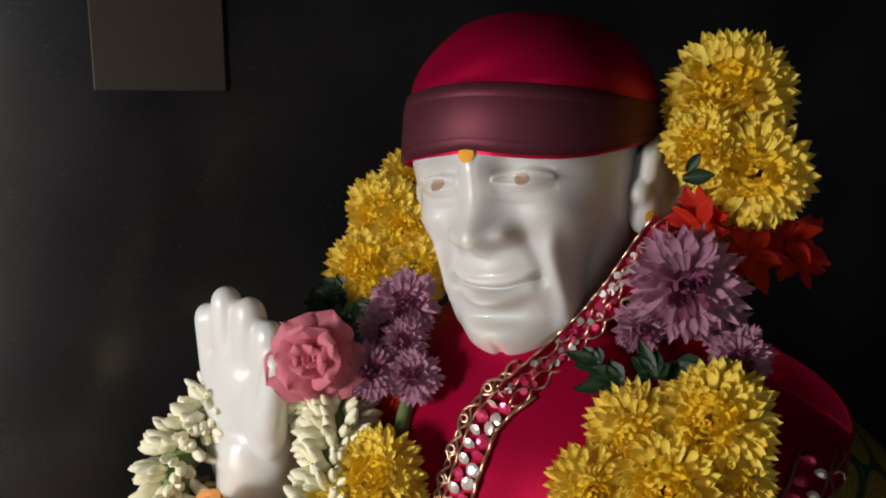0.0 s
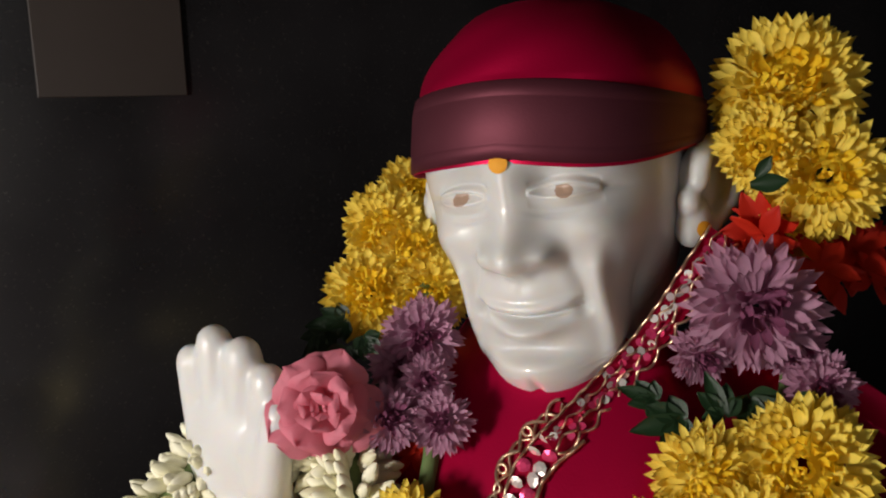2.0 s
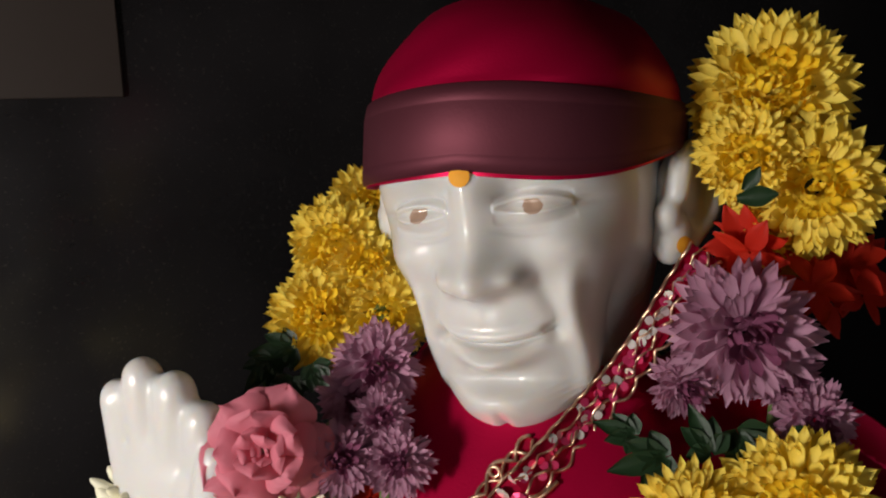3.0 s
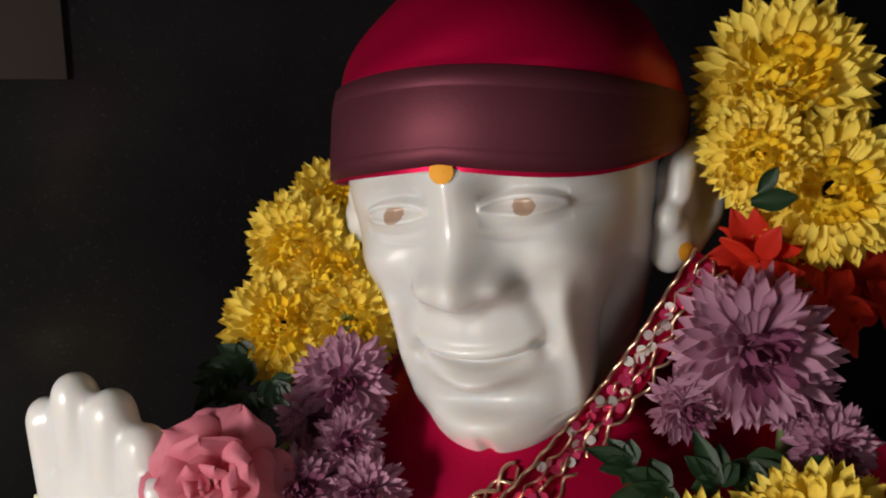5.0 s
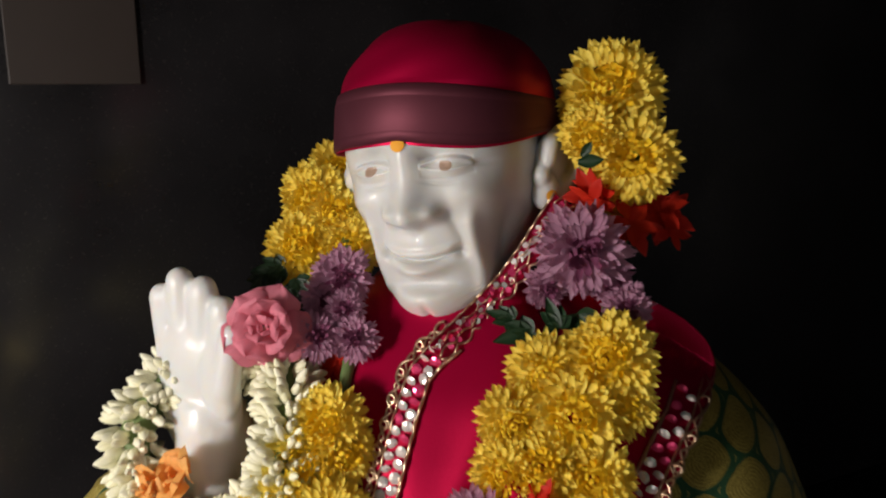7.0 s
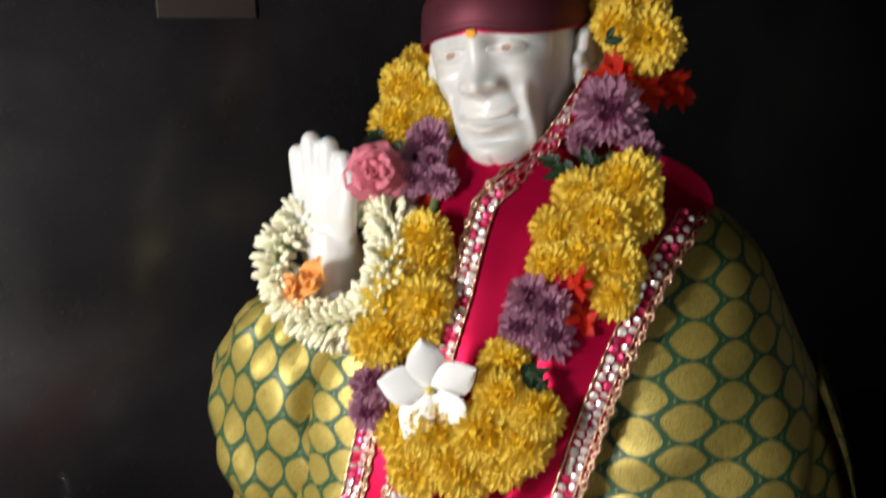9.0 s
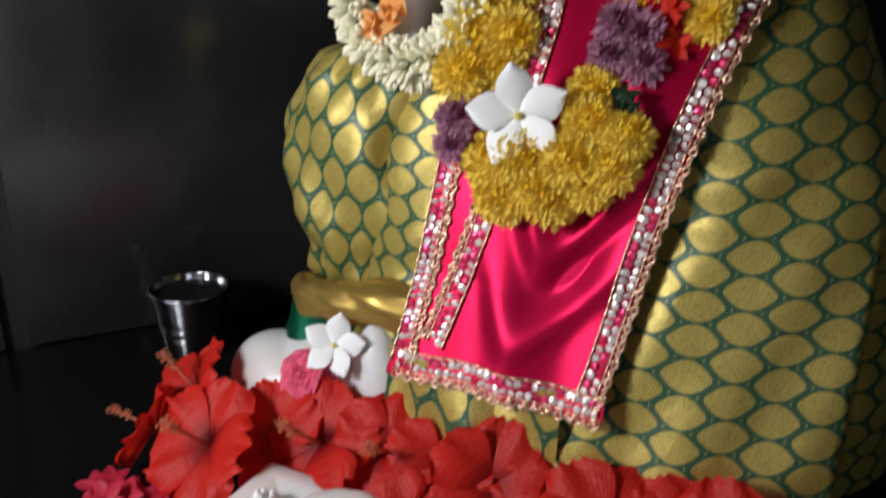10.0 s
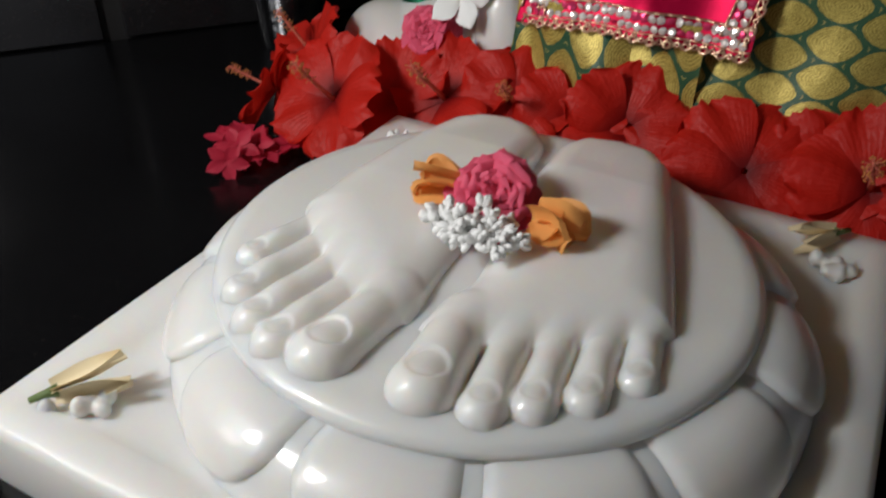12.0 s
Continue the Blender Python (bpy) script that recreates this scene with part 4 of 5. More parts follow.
def build_plaque():
    plaque = thing("footprint_plaque", "square white marble plaque with lotus and carved feet", "plaque", at=((SL[0] + SL[1]) / 2, (SL[2] + SL[3]) / 2, 0))
    cx, cy = (SL[0] + SL[1]) / 2, (SL[2] + SL[3]) / 2
    hx, hy = (SL[1] - SL[0]) / 2, (SL[3] - SL[2]) / 2
    prof = [(0.000, 0.0005), (0.000, 0.036), (0.0015, 0.0405), (0.005, 0.0430), (0.016, 0.0432), (0.022, 0.0415), (0.026, 0.0375), (0.032, 0.0355), (0.10, 0.035)]
    vs = []
    corner = 0.006
    ring = []
    for k, (qx, qy) in enumerate(((1, 1), (-1, 1), (-1, -1), (1, -1))):
        for j in range(5):
            w = PI / 2 * k + PI / 2 * j / 4
            ring.append((qx, qy, math.cos(w), math.sin(w)))
    for qx, qy, c, s in ring:
        for ins, z in prof:
            rr = max(corner - ins, 0)
            k = max(ins - corner, 0)
            vs.append(V(cx + qx * (hx - corner - k) + rr * c, cy + qy * (hy - corner - k) + rr * s, z))
    n = len(prof)
    fs = grid_faces(20, n, True)
    fs.append(tuple(i * n + n - 1 for i in range(20)))
    ob = part("base_slab", mesh_of("base_slab", vs, fs, [MARBLE_SLAB]), plaque)
    r = DISC_R
    prof = [(0.0, DISC_Z), (r * 0.6, DISC_Z), (r - 0.012, DISC_Z), (r - 0.004, DISC_Z - 0.0008), (r, DISC_Z - 0.004), (r + 0.001, DISC_Z - 0.007), (r - 0.003, DISC_Z - 0.011), (r - 0.010, DISC_Z - 0.014), (r - 0.012, DISC_Z - 0.018)]
    vs, fs = lathe(prof[::-1])
    part("lotus_disc", mesh_of("lotus_disc", [v + V(*DISC, 0) for v in vs], fs, [MARBLE_SLAB]), plaque)
    BOWL = [(0.130, 0.0690), (0.145, 0.0675), (0.153, 0.0650), (0.161, 0.0600), (0.168, 0.0520), (0.1725, 0.0430), (0.1735, 0.0340)]
    vs, fs = lathe(BOWL[::-1])
    part("lotus_bowl", mesh_of("lotus_bowl", [v + V(-0.155, -0.026, 0) for v in vs], fs, [MARBLE_SLAB]), plaque)

    # a lotus petal in relief on the bowl, pointing along x, shared by the ring
    def petal(half, reach, swell):
        vs = []
        path = np.array(BOWL)
        seg = np.r_[0, np.cumsum(np.linalg.norm(np.diff(path, axis=0), axis=1))]
        for i in range(25):
            v = -1 + 2 * i / 24
            for k in range(17):
                u = k / 16
                s = u * reach * seg[-1] * (1 - 0.22 * abs(v) ** 2.5)
                rad, z = np.interp(s, seg, path[:, 0]), np.interp(s, seg, path[:, 1])
                wide = half * (1 - 0.35 * max(0, u - 0.5) ** 2 / 0.25)
                edge = min(1.0, (1 - abs(v)) / 0.22, (1 - u) / 0.15) if u < 1 else 0.0
                h = -0.0015 + (swell * (0.55 + 0.45 * (1 - v * v)) + 0.0015) * math.sin(PI / 2 * max(0, min(edge, 1)))
                ang = v * wide
                vs.append(V((rad + 0.75 * h) * math.cos(ang), (rad + 0.75 * h) * math.sin(ang), z + 0.65 * h))
        return mesh_of("lotus_petal", vs, [f[::-1] for f in grid_faces(25, 17)], [MARBLE_SLAB])

    big = petal(radians(14.0), 0.97, 0.0055)
    for k in range(12):
        part("lotus_petal", big, plaque, m=Matrix.Translation((-0.155, -0.026, 0)) @ Matrix.Rotation(radians(30 * k + 8), 4, "Z"))
    sole_a = [(-0.160, -0.100), (-0.151, -0.055), (-0.158, 0.0), (-0.166, 0.05), (-0.168, 0.10), (-0.160, 0.120), (-0.135, 0.128), (-0.110, 0.124), (-0.095, 0.105), (-0.078, 0.05), (-0.060, -0.01), (-0.050, -0.045), (-0.066, -0.058), (-0.085, -0.073), (-0.105, -0.086), (-0.13, -0.100)]
    toes_a = [(-0.137, -0.132, -0.143, -0.080, 0.0158), (-0.109, -0.131, -0.118, -0.068, 0.0108), (-0.091, -0.119, -0.099, -0.058, 0.0102), (-0.073, -0.104, -0.081, -0.044, 0.0098), (-0.057, -0.082, -0.065, -0.030, 0.0090)]
    sole_b = [(-0.164, -0.100), (-0.170, -0.045), (-0.172, 0.0), (-0.172, 0.05), (-0.178, 0.10), (-0.190, 0.116), (-0.212, 0.124), (-0.235, 0.116), (-0.248, 0.10), (-0.258, 0.05), (-0.266, 0.0), (-0.269, -0.040), (-0.256, -0.054), (-0.24, -0.068), (-0.215, -0.086), (-0.19, -0.102)]
    toes_b = [(-0.187, -0.136, -0.180, -0.082, 0.0158), (-0.212, -0.139, -0.203, -0.072, 0.0108), (-0.231, -0.131, -0.221, -0.064, 0.0102), (-0.250, -0.117, -0.238, -0.050, 0.0098), (-0.265, -0.090, -0.252, -0.034, 0.0090)]
    for sole, toes in ((sole_a, toes_a), (sole_b, toes_b)):
        part("carved_foot", foot_relief(sole, toes), plaque)
    return plaque


build_plaque()

# ---------- flowers ----------
def petal_strip(length, width, phi0, curl, cup=0.12, point=0.0, nl=6, nw=3, claw=0.45, r0=0.06, ruffle=0.0, seed=0):
    """One petal that grows outwards along x; phi is its angle from the flower's axis."""
    vs = []
    x, z = r0, 0.0
    pts = []
    for i in range(nl):
        t = i / (nl - 1)
        ph = radians(phi0 + curl * t)
        pts.append((x, z, ph, t))
        x += length / (nl - 1) * math.sin(ph)
        z += length / (nl - 1) * math.cos(ph)
    for x, z, ph, t in pts:
        round_end = math.sqrt(max(0.0, 1 - max(0.0, (t - 0.55) / 0.45) ** 2.6)) if not point else max(0.0, 1 - max(0.0, (t - 0.4) / 0.6) ** (2.2 - point))
        w = width * (claw + (1 - claw) * math.sin(min(1, t / 0.65) * PI / 2)) * max(round_end, 0.06)
        for k in range(nw):
            v = -1 + 2 * k / (nw - 1)
            lift = cup * width * v * v
            if ruffle:
                lift += ruffle * t * t * math.sin(v * 7 + seed + 3 * t)
            vs.append((x - math.cos(ph) * lift, v * w, z + math.sin(ph) * lift))
    return vs, grid_faces(nl, nw)


def spin_z(vs, w, dz=0.0, tilt=0.0):
    c, s = math.cos(w), math.sin(w)
    return [(c * x - s * y, s * x + c * y, z + dz) for x, y, z in vs]


def chrysanthemum_mesh(name, rows, width, length, mats, seed, point=0.0, cup=0.3, inner=0.4, dome=0.42, flare=0.0, dense=24):
    """Petals stand on a dome in rows, from a tight centre to the flared outside."""
    r = np.random.default_rng(seed)
    p = Pile()
    for k in range(rows):
        t = k / (rows - 1)
        alpha = radians(4 + 104 * t ** 0.85)
        n = max(5, int(dense * math.sin(min(alpha, PI / 2)) ** 0.8))
        for i in range(n):
            l = length * (0.50 + 0.50 * t ** 0.7) * r.uniform(0.82, 1.14)
            lean = math.degrees(alpha) - 22 * (1 - t) ** 2 + flare * t + r.normal(0, 12)
            vs, fs = petal_strip(l, width * (0.72 + 0.28 * t) * r.uniform(0.8, 1.2), lean + 14, -40 + r.normal(0, 22), cup, point, 5, 3, 0.5, 0.0)
            o = (dome * math.sin(alpha), 0, dome * 0.72 * math.cos(alpha))
            vs = [(x + o[0], y, z + o[2]) for x, y, z in vs]
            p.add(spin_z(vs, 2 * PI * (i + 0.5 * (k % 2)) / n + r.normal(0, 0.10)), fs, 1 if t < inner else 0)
    p.add(*blob_core(dome), 1)
    return p.mesh(name, mats)


def blob_core(r):
    vs, fs = [], []
    for i in range(10):
        for k in range(6):
            w, h = 2 * PI * i / 10, PI * (k + 0.5) / 6
            vs.append((r * math.sin(h) * math.cos(w), r * math.sin(h) * math.sin(w), -0.05 + 0.55 * r * math.cos(h)))
    fs = grid_faces(10, 6, True)
    return vs, fs


YELLOWS = [chrysanthemum_mesh("yellow_chrysanthemum", 12, 0.082, 0.54, [YELLOW, YELLOW_CORE], 20 + k, 0.0, 0.45, 0.36, 0.53, 0.0, 27) for k in range(4)]
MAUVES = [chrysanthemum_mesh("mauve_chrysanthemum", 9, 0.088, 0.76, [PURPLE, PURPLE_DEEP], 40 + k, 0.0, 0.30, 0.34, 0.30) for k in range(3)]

EYE_MEAN = V(0.0, -0.12, 0.56)


def out_way(p, bend=(0, 0, 0)):
    d = EYE_MEAN - V(*p)
    d /= np.linalg.norm(d)
    return d + V(*bend)


def bloom(parent, meshes, name, at, radius, k, bend=(0, 0, 0)):
    r = np.random.default_rng(1000 + k * 7)
    w = out_way(at, bend) + r.normal(0, 0.14, 3)
    m = put(V(*at) - 0.35 * radius * w / np.linalg.norm(w), w, radius, r.uniform(0, 6.28))
    return part(name, meshes[k % len(meshes)], parent, m=m)


def leaf_mesh(seed):
    r = np.random.default_rng(seed)
    p = Pile()
    for i, (turn, ln) in enumerate(((0, 1.0), (38, 0.72), (-38, 0.70), (75, 0.5), (-72, 0.5))):
        vs, fs = petal_strip(ln, 0.22, 80, 18 + r.normal(0, 8), 0.3, 0.5, 7, 5, 0.5, 0.0, 0.04, i)
        p.add(spin_z(vs, radians(turn + r.normal(0, 5)) - PI / 2 * 0), fs)
    return p.mesh("leaf", [LEAF])


LEAVES = [leaf_mesh(k) for k in range(3)]
SIMPLE_LEAF = mesh_of("small_leaf", *petal_strip(1.0, 0.30, 78, 24, 0.35, 0.4, 8, 5, 0.3, 0.0), [LEAF])


def star_mesh(name, mat, seed, n=5, width=0.26, count=1, spread=0.0):
    r = np.random.default_rng(seed)
    p = Pile()
    for c in range(count):
        o = r.normal(0, spread, 3) * V(1, 1, 0.5)
        a, b = r.uniform(-0.7, 0.7, 2) if count > 1 else (0, 0)
        for i in range(n):
            vs, fs = petal_strip(0.8 * r.uniform(0.85, 1.1), width, 72 + r.normal(0, 9), 26 + r.normal(0, 12), 0.15, 0.3, 6, 5, 0.35, 0.03, 0.05, i)
            vs = spin_z(vs, 2 * PI * i / n + r.normal(0, 0.1) + c)
            e = Euler((a, b, 0)).to_matrix()
            p.add([np.array(e @ Vector(v)) + o for v in vs], fs)
    return p.mesh(name, [mat])


IXORA = [star_mesh("ixora_flower", RED_SMALL, 60 + k, 5, 0.22, 5, 0.42) for k in range(2)]
CRIMSONS = [star_mesh("crimson_flower", CRIMSON, 70 + k, 5, 0.26, 3, 0.35) for k in range(2)]


def rose_petals(mat, seed, n=26, loose=1.0, spread=80, ruffle=0.08):
    r = np.random.default_rng(seed)
    out = []
    for i in range(n):
        k = i / (n - 1)
        ph = 4 + spread * k ** 1.1
        ln = (0.30 + 0.62 * k ** 0.8) * r.uniform(0.90, 1.10)
        wd = (0.14 + 0.38 * k ** 0.7) * r.uniform(0.88, 1.12)
        vs, fs = petal_strip(ln, wd, ph - 16 + r.normal(0, 8), 38 * loose + r.normal(0, 14), -0.32, 0.0, 9, 9, 0.55, 0.03 + 0.05 * k, ruffle * k, i * 1.7)
        out.append(mesh_of("petal", spin_z(vs, i * 2.399 + r.normal(0, 0.18), 0.22 * (1 - k)), fs, [mat]))
    return out


# the thick flower garland round the neck, as strands of blooms
def build_garland():
    g = thing("flower_garland", "thick garland of yellow and mauve chrysanthemums with leaves", "garland", at=(-0.17, 0.40, 0.50))
    yellow = [(-0.082, 0.413, 0.618, 0.033), (-0.089, 0.402, 0.590, 0.018), (-0.064, 0.405, 0.579, 0.028), (-0.086, 0.422, 0.602, 0.022), (-0.075, 0.415, 0.560, 0.018),
              (-0.062, 0.350, 0.474, 0.024), (-0.091, 0.345, 0.462, 0.020), (-0.073, 0.335, 0.446, 0.025), (-0.103, 0.330, 0.438, 0.018), (-0.052, 0.350, 0.450, 0.018),
              (-0.087, 0.322, 0.420, 0.020), (-0.105, 0.318, 0.414, 0.018), (-0.060, 0.326, 0.418, 0.019), (-0.058, 0.316, 0.398, 0.016), (-0.076, 0.324, 0.405, 0.016),
              (-0.123, 0.283, 0.348, 0.018), (-0.260, 0.420, 0.561, 0.019), (-0.268, 0.400, 0.541, 0.022), (-0.268, 0.385, 0.511, 0.027), (-0.238, 0.395, 0.512, 0.020), (-0.251, 0.400, 0.532, 0.020),
              (-0.204, 0.308, 0.428, 0.020), (-0.212, 0.300, 0.406, 0.023), (-0.192, 0.310, 0.412, 0.018), (-0.214, 0.287, 0.382, 0.025), (-0.187, 0.288, 0.382, 0.021), (-0.219, 0.274, 0.356, 0.021), (-0.198, 0.286, 0.362, 0.020),
              (-0.182, 0.250, 0.300, 0.022), (-0.150, 0.250, 0.286, 0.022), (-0.126, 0.252, 0.306, 0.022), (-0.172, 0.250, 0.275, 0.021), (-0.137, 0.251, 0.277, 0.019), (-0.160, 0.247, 0.305, 0.020),
              (-0.118, 0.264, 0.332, 0.018), (-0.090, 0.262, 0.328, 0.018), (-0.097, 0.257, 0.305, 0.018), (-0.113, 0.256, 0.290, 0.018)]
    for k, (x, y, z, r) in enumerate(yellow):
        bloom(g, YELLOWS, "yellow_chrysanthemum", (x, y - 0.004, z), r * (0.97 if r > 0.0255 else 1.14), k)
    mauve = [(-0.082, 0.372, 0.526, 0.030), (-0.102, 0.378, 0.502, 0.015), (-0.057, 0.378, 0.497, 0.016), (-0.067, 0.385, 0.508, 0.015),
             (-0.224, 0.358, 0.499, 0.021), (-0.233, 0.357, 0.484, 0.016), (-0.224, 0.332, 0.469, 0.017), (-0.204, 0.338, 0.469, 0.016), (-0.214, 0.345, 0.484, 0.014),
             (-0.111, 0.300, 0.394, 0.023), (-0.117, 0.291, 0.373, 0.019), (-0.092, 0.293, 0.370, 0.020), (-0.098, 0.297, 0.388, 0.018), (-0.218, 0.262, 0.325, 0.019), (-0.220, 0.258, 0.303, 0.018)]
    for k, (x, y, z, r) in enumerate(mauve):
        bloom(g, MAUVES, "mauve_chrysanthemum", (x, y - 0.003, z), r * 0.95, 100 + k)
    red = [(-0.078, 0.398, 0.546, 0.021), (-0.090, 0.406, 0.536, 0.016), (-0.068, 0.425, 0.540, 0.024), (-0.050, 0.425, 0.541, 0.018), (-0.077, 0.306, 0.390, 0.018), (-0.224, 0.345, 0.438, 0.018), (-0.208, 0.350, 0.447, 0.018), (-0.241, 0.335, 0.442, 0.016)]
    for k, (x, y, z, r) in enumerate(red):
        bloom(g, IXORA, "ixora_flower", (x, y, z), r, 200 + k)
    leaves = [(-0.108, 0.366, 0.478, 0.022, 200), (-0.098, 0.362, 0.470, 0.020, 250), (-0.120, 0.368, 0.484, 0.016, 170), (-0.083, 0.372, 0.489, 0.022, 300), (-0.066, 0.368, 0.490, 0.018, 330), (-0.092, 0.364, 0.484, 0.018, 120),
              (-0.276, 0.372, 0.497, 0.020, 190), (-0.283, 0.365, 0.492, 0.018, 230), (-0.268, 0.360, 0.486, 0.018, 260), (-0.104, 0.268, 0.345, 0.018, 20), (-0.095, 0.266, 0.338, 0.016, 80), (-0.260, 0.365, 0.492, 0.016, 300)]
    for k, (x, y, z, r, w) in enumerate(leaves):
        m = put((x, y, z), out_way((x, y, z), (0, 0, 0.3)), r, radians(w))
        part("leaf", LEAVES[k % 3], g, "dark green lobed leaf", m=m)
    for x, y, z, r, w in ((-0.090, 0.376, 0.575, 0.014, 10), (-0.088, 0.375, 0.578, 0.010, 60)):
        part("small_leaf", SIMPLE_LEAF, g, "dark green leaf", m=put((x, y, z), out_way((x, y, z)), r, radians(w)))
    # tied cores that carry the blooms
    for pts in ([(-0.070, 0.440, 0.615), (-0.068, 0.430, 0.56), (-0.070, 0.400, 0.50), (-0.072, 0.365, 0.45), (-0.082, 0.335, 0.40), (-0.105, 0.300, 0.35), (-0.115, 0.280, 0.31), (-0.150, 0.272, 0.29), (-0.190, 0.276, 0.30), (-0.215, 0.290, 0.34), (-0.205, 0.312, 0.40), (-0.212, 0.345, 0.45), (-0.235, 0.385, 0.50), (-0.262, 0.42, 0.55)],):
        vs, fs = tube(pts, 0.004, 8)
        part("cord", mesh_of("cord", vs, fs, [STEM]), g, "green tied cord")


build_garland()


def jasmine_bud(length, radius, sides=6):
    prof = [(0.0, 0.35), (0.18, 0.55), (0.45, 1.0), (0.75, 0.85), (0.93, 0.45), (1.0, 0.05)]
    vs, fs = [], []
    for t, k in prof:
        for i in range(sides):
            w = 2 * PI * i / sides
            vs.append((radius * k * math.cos(w), radius * k * math.sin(w), length * t))
    for j in range(len(prof) - 1):
        for i in range(sides):
            fs.append((j * sides + i, j * sides + (i + 1) % sides, (j + 1) * sides + (i + 1) % sides, (j + 1) * sides + i))
    return vs, fs


def build_jasmine_ring():
    g = thing("jasmine_garland", "ring of pale green-white jasmine buds round the raised wrist", "garland", at=(-0.28, 0.30, 0.40))
    r = np.random.default_rng(5)

    def centre(a):
        x = -0.2785 + 0.0510 * math.cos(a)
        z = 0.402 + 0.0490 * math.sin(a)
        y = 0.300 + 0.034 * max(0.0, math.sin(a)) + 0.006 * math.sin(a)
        return V(x, y, z)

    pts = [centre(a) for a in np.linspace(0, 2 * PI, 60, endpoint=False)]
    vs, fs = tube(pts, 0.010, 10, closed=True)
    part("core", mesh_of("core", vs, fs, [STEM]), g, "green tied core")
    p = Pile()
    for i in range(92):
        a = 2 * PI * i / 92
        c = centre(a)
        t = centre(a + 0.02) - c
        t /= np.linalg.norm(t)
        out = V(math.cos(a), 0, math.sin(a))
        frontv = np.cross(t, out)
        if frontv[1] > 0:
            frontv = -frontv
        for j in range(9):
            w = radians(-80 + 29 * j + r.normal(0, 9)) + (0.25 if i % 2 else 0)
            d = math.sin(w) * out * 1.0 + math.cos(w) * frontv
            d = d + t * r.normal(0.1, 0.28) + r.normal(0, 0.10, 3)
            d /= np.linalg.norm(d)
            L, R = r.uniform(0.0140, 0.0195), r.uniform(0.0027, 0.0037)
            vs, fs = jasmine_bud(L, R)
            m = np.array(facing(d, r.uniform(0, 6)))[:3, :3]
            base = c + d * 0.0075 + t * r.normal(0, 0.001)
            p.add([base + m @ np.array(v) for v in vs], fs)
    part("jasmine_bud", p.mesh("jasmine_bud", [BUD]), g, "pale jasmine buds", kind="stuff")


build_jasmine_ring()


def rose(name, mesh, at, way, size, spin, label, category="rose"):
    ob = thing(name, label, category, at=tuple(at))
    for me in mesh:
        part("petal", me, ob, m=put(at, way, size, spin))
    return ob


PINK_ROSE = rose_petals(ROSE, 3, 19, 1.2)
DEEP_ROSE = rose_petals(HOT_ROSE, 9, 48, 0.75, 86, 0.03)
ORANGE_ROSE = rose_petals(ORANGE, 12, 8, 0.25, 26)
PEACH_ROSE = rose_petals(ORANGE, 15, 10, 0.8, 64)
rose("pink_rose", PINK_ROSE, (-0.2515, 0.318, 0.473), out_way((-0.253, 0.312, 0.473), (-0.1, 0, 0.0)), 0.0285, 0.4, "open pink rose tucked beside the marble palm")
rose("orange_rose", PEACH_ROSE, (-0.283, 0.286, 0.388), (-0.20, -0.85, 0.45), 0.024, 0.5, "loose peach-orange rose tucked into the jasmine ring")
rose("orange_rose", PEACH_ROSE, (-0.302, 0.286, 0.378), (-0.6, -0.80, 0.20), 0.018, 2.0, "loose peach-orange rose tucked into the jasmine ring")
rose("deep_pink_rose", DEEP_ROSE, (-0.334, 0.222, 0.092), (0.25, -0.75, 0.55), 0.027, 1.0, "deep pink rose resting on the marble foot")
rose("deep_pink_rose", DEEP_ROSE, (-0.167, 0.000, 0.097), (0.10, -0.50, 0.85), 0.031, 2.2, "deep pink rose lying between the carved feet")
rose("orange_rosebud", ORANGE_ROSE, (-0.186, -0.005, 0.104), (-0.90, -0.25, 0.08), 0.030, 0.2, "orange rosebud lying on a carved foot")
rose("orange_rosebud", ORANGE_ROSE, (-0.139, -0.012, 0.103), (0.85, -0.35, 0.02), 0.032, 1.4, "orange rosebud with loose petals on a carved foot")


def frangipani(at, way, size, spin, label):
    ob = thing("frangipani", label, "flower", "white frangipani flowers", at=tuple(at))
    me = mesh_of("petal", *petal_strip(1.06, 0.42, 70, 18, -0.14, 0.02, 13, 9, 0.20, 0.02), [WHITE_PETAL])
    base = put(at, way, size, spin)
    for i in range(5):
        part("petal", me, ob, m=base @ Matrix.Rotation(2 * PI * i / 5, 4, "Z") @ Matrix.Rotation(radians(14), 4, "X"))
    vs, fs = jasmine_bud(0.22, 0.085, 10)
    part("throat", mesh_of("throat", [(x, y, z - 0.04) for x, y, z in vs], fs, [PETAL_THROAT]), ob, "yellow throat", m=base)


frangipani((-0.167, 0.250, 0.330), (0.28, -0.93, 0.12), 0.035, 0.55, "white frangipani flower resting on the yellow garland")
frangipani((-0.309, 0.225, 0.127), (0.25, -0.85, 0.45), 0.0265, 0.2, "white frangipani flower lying on the marble foot")


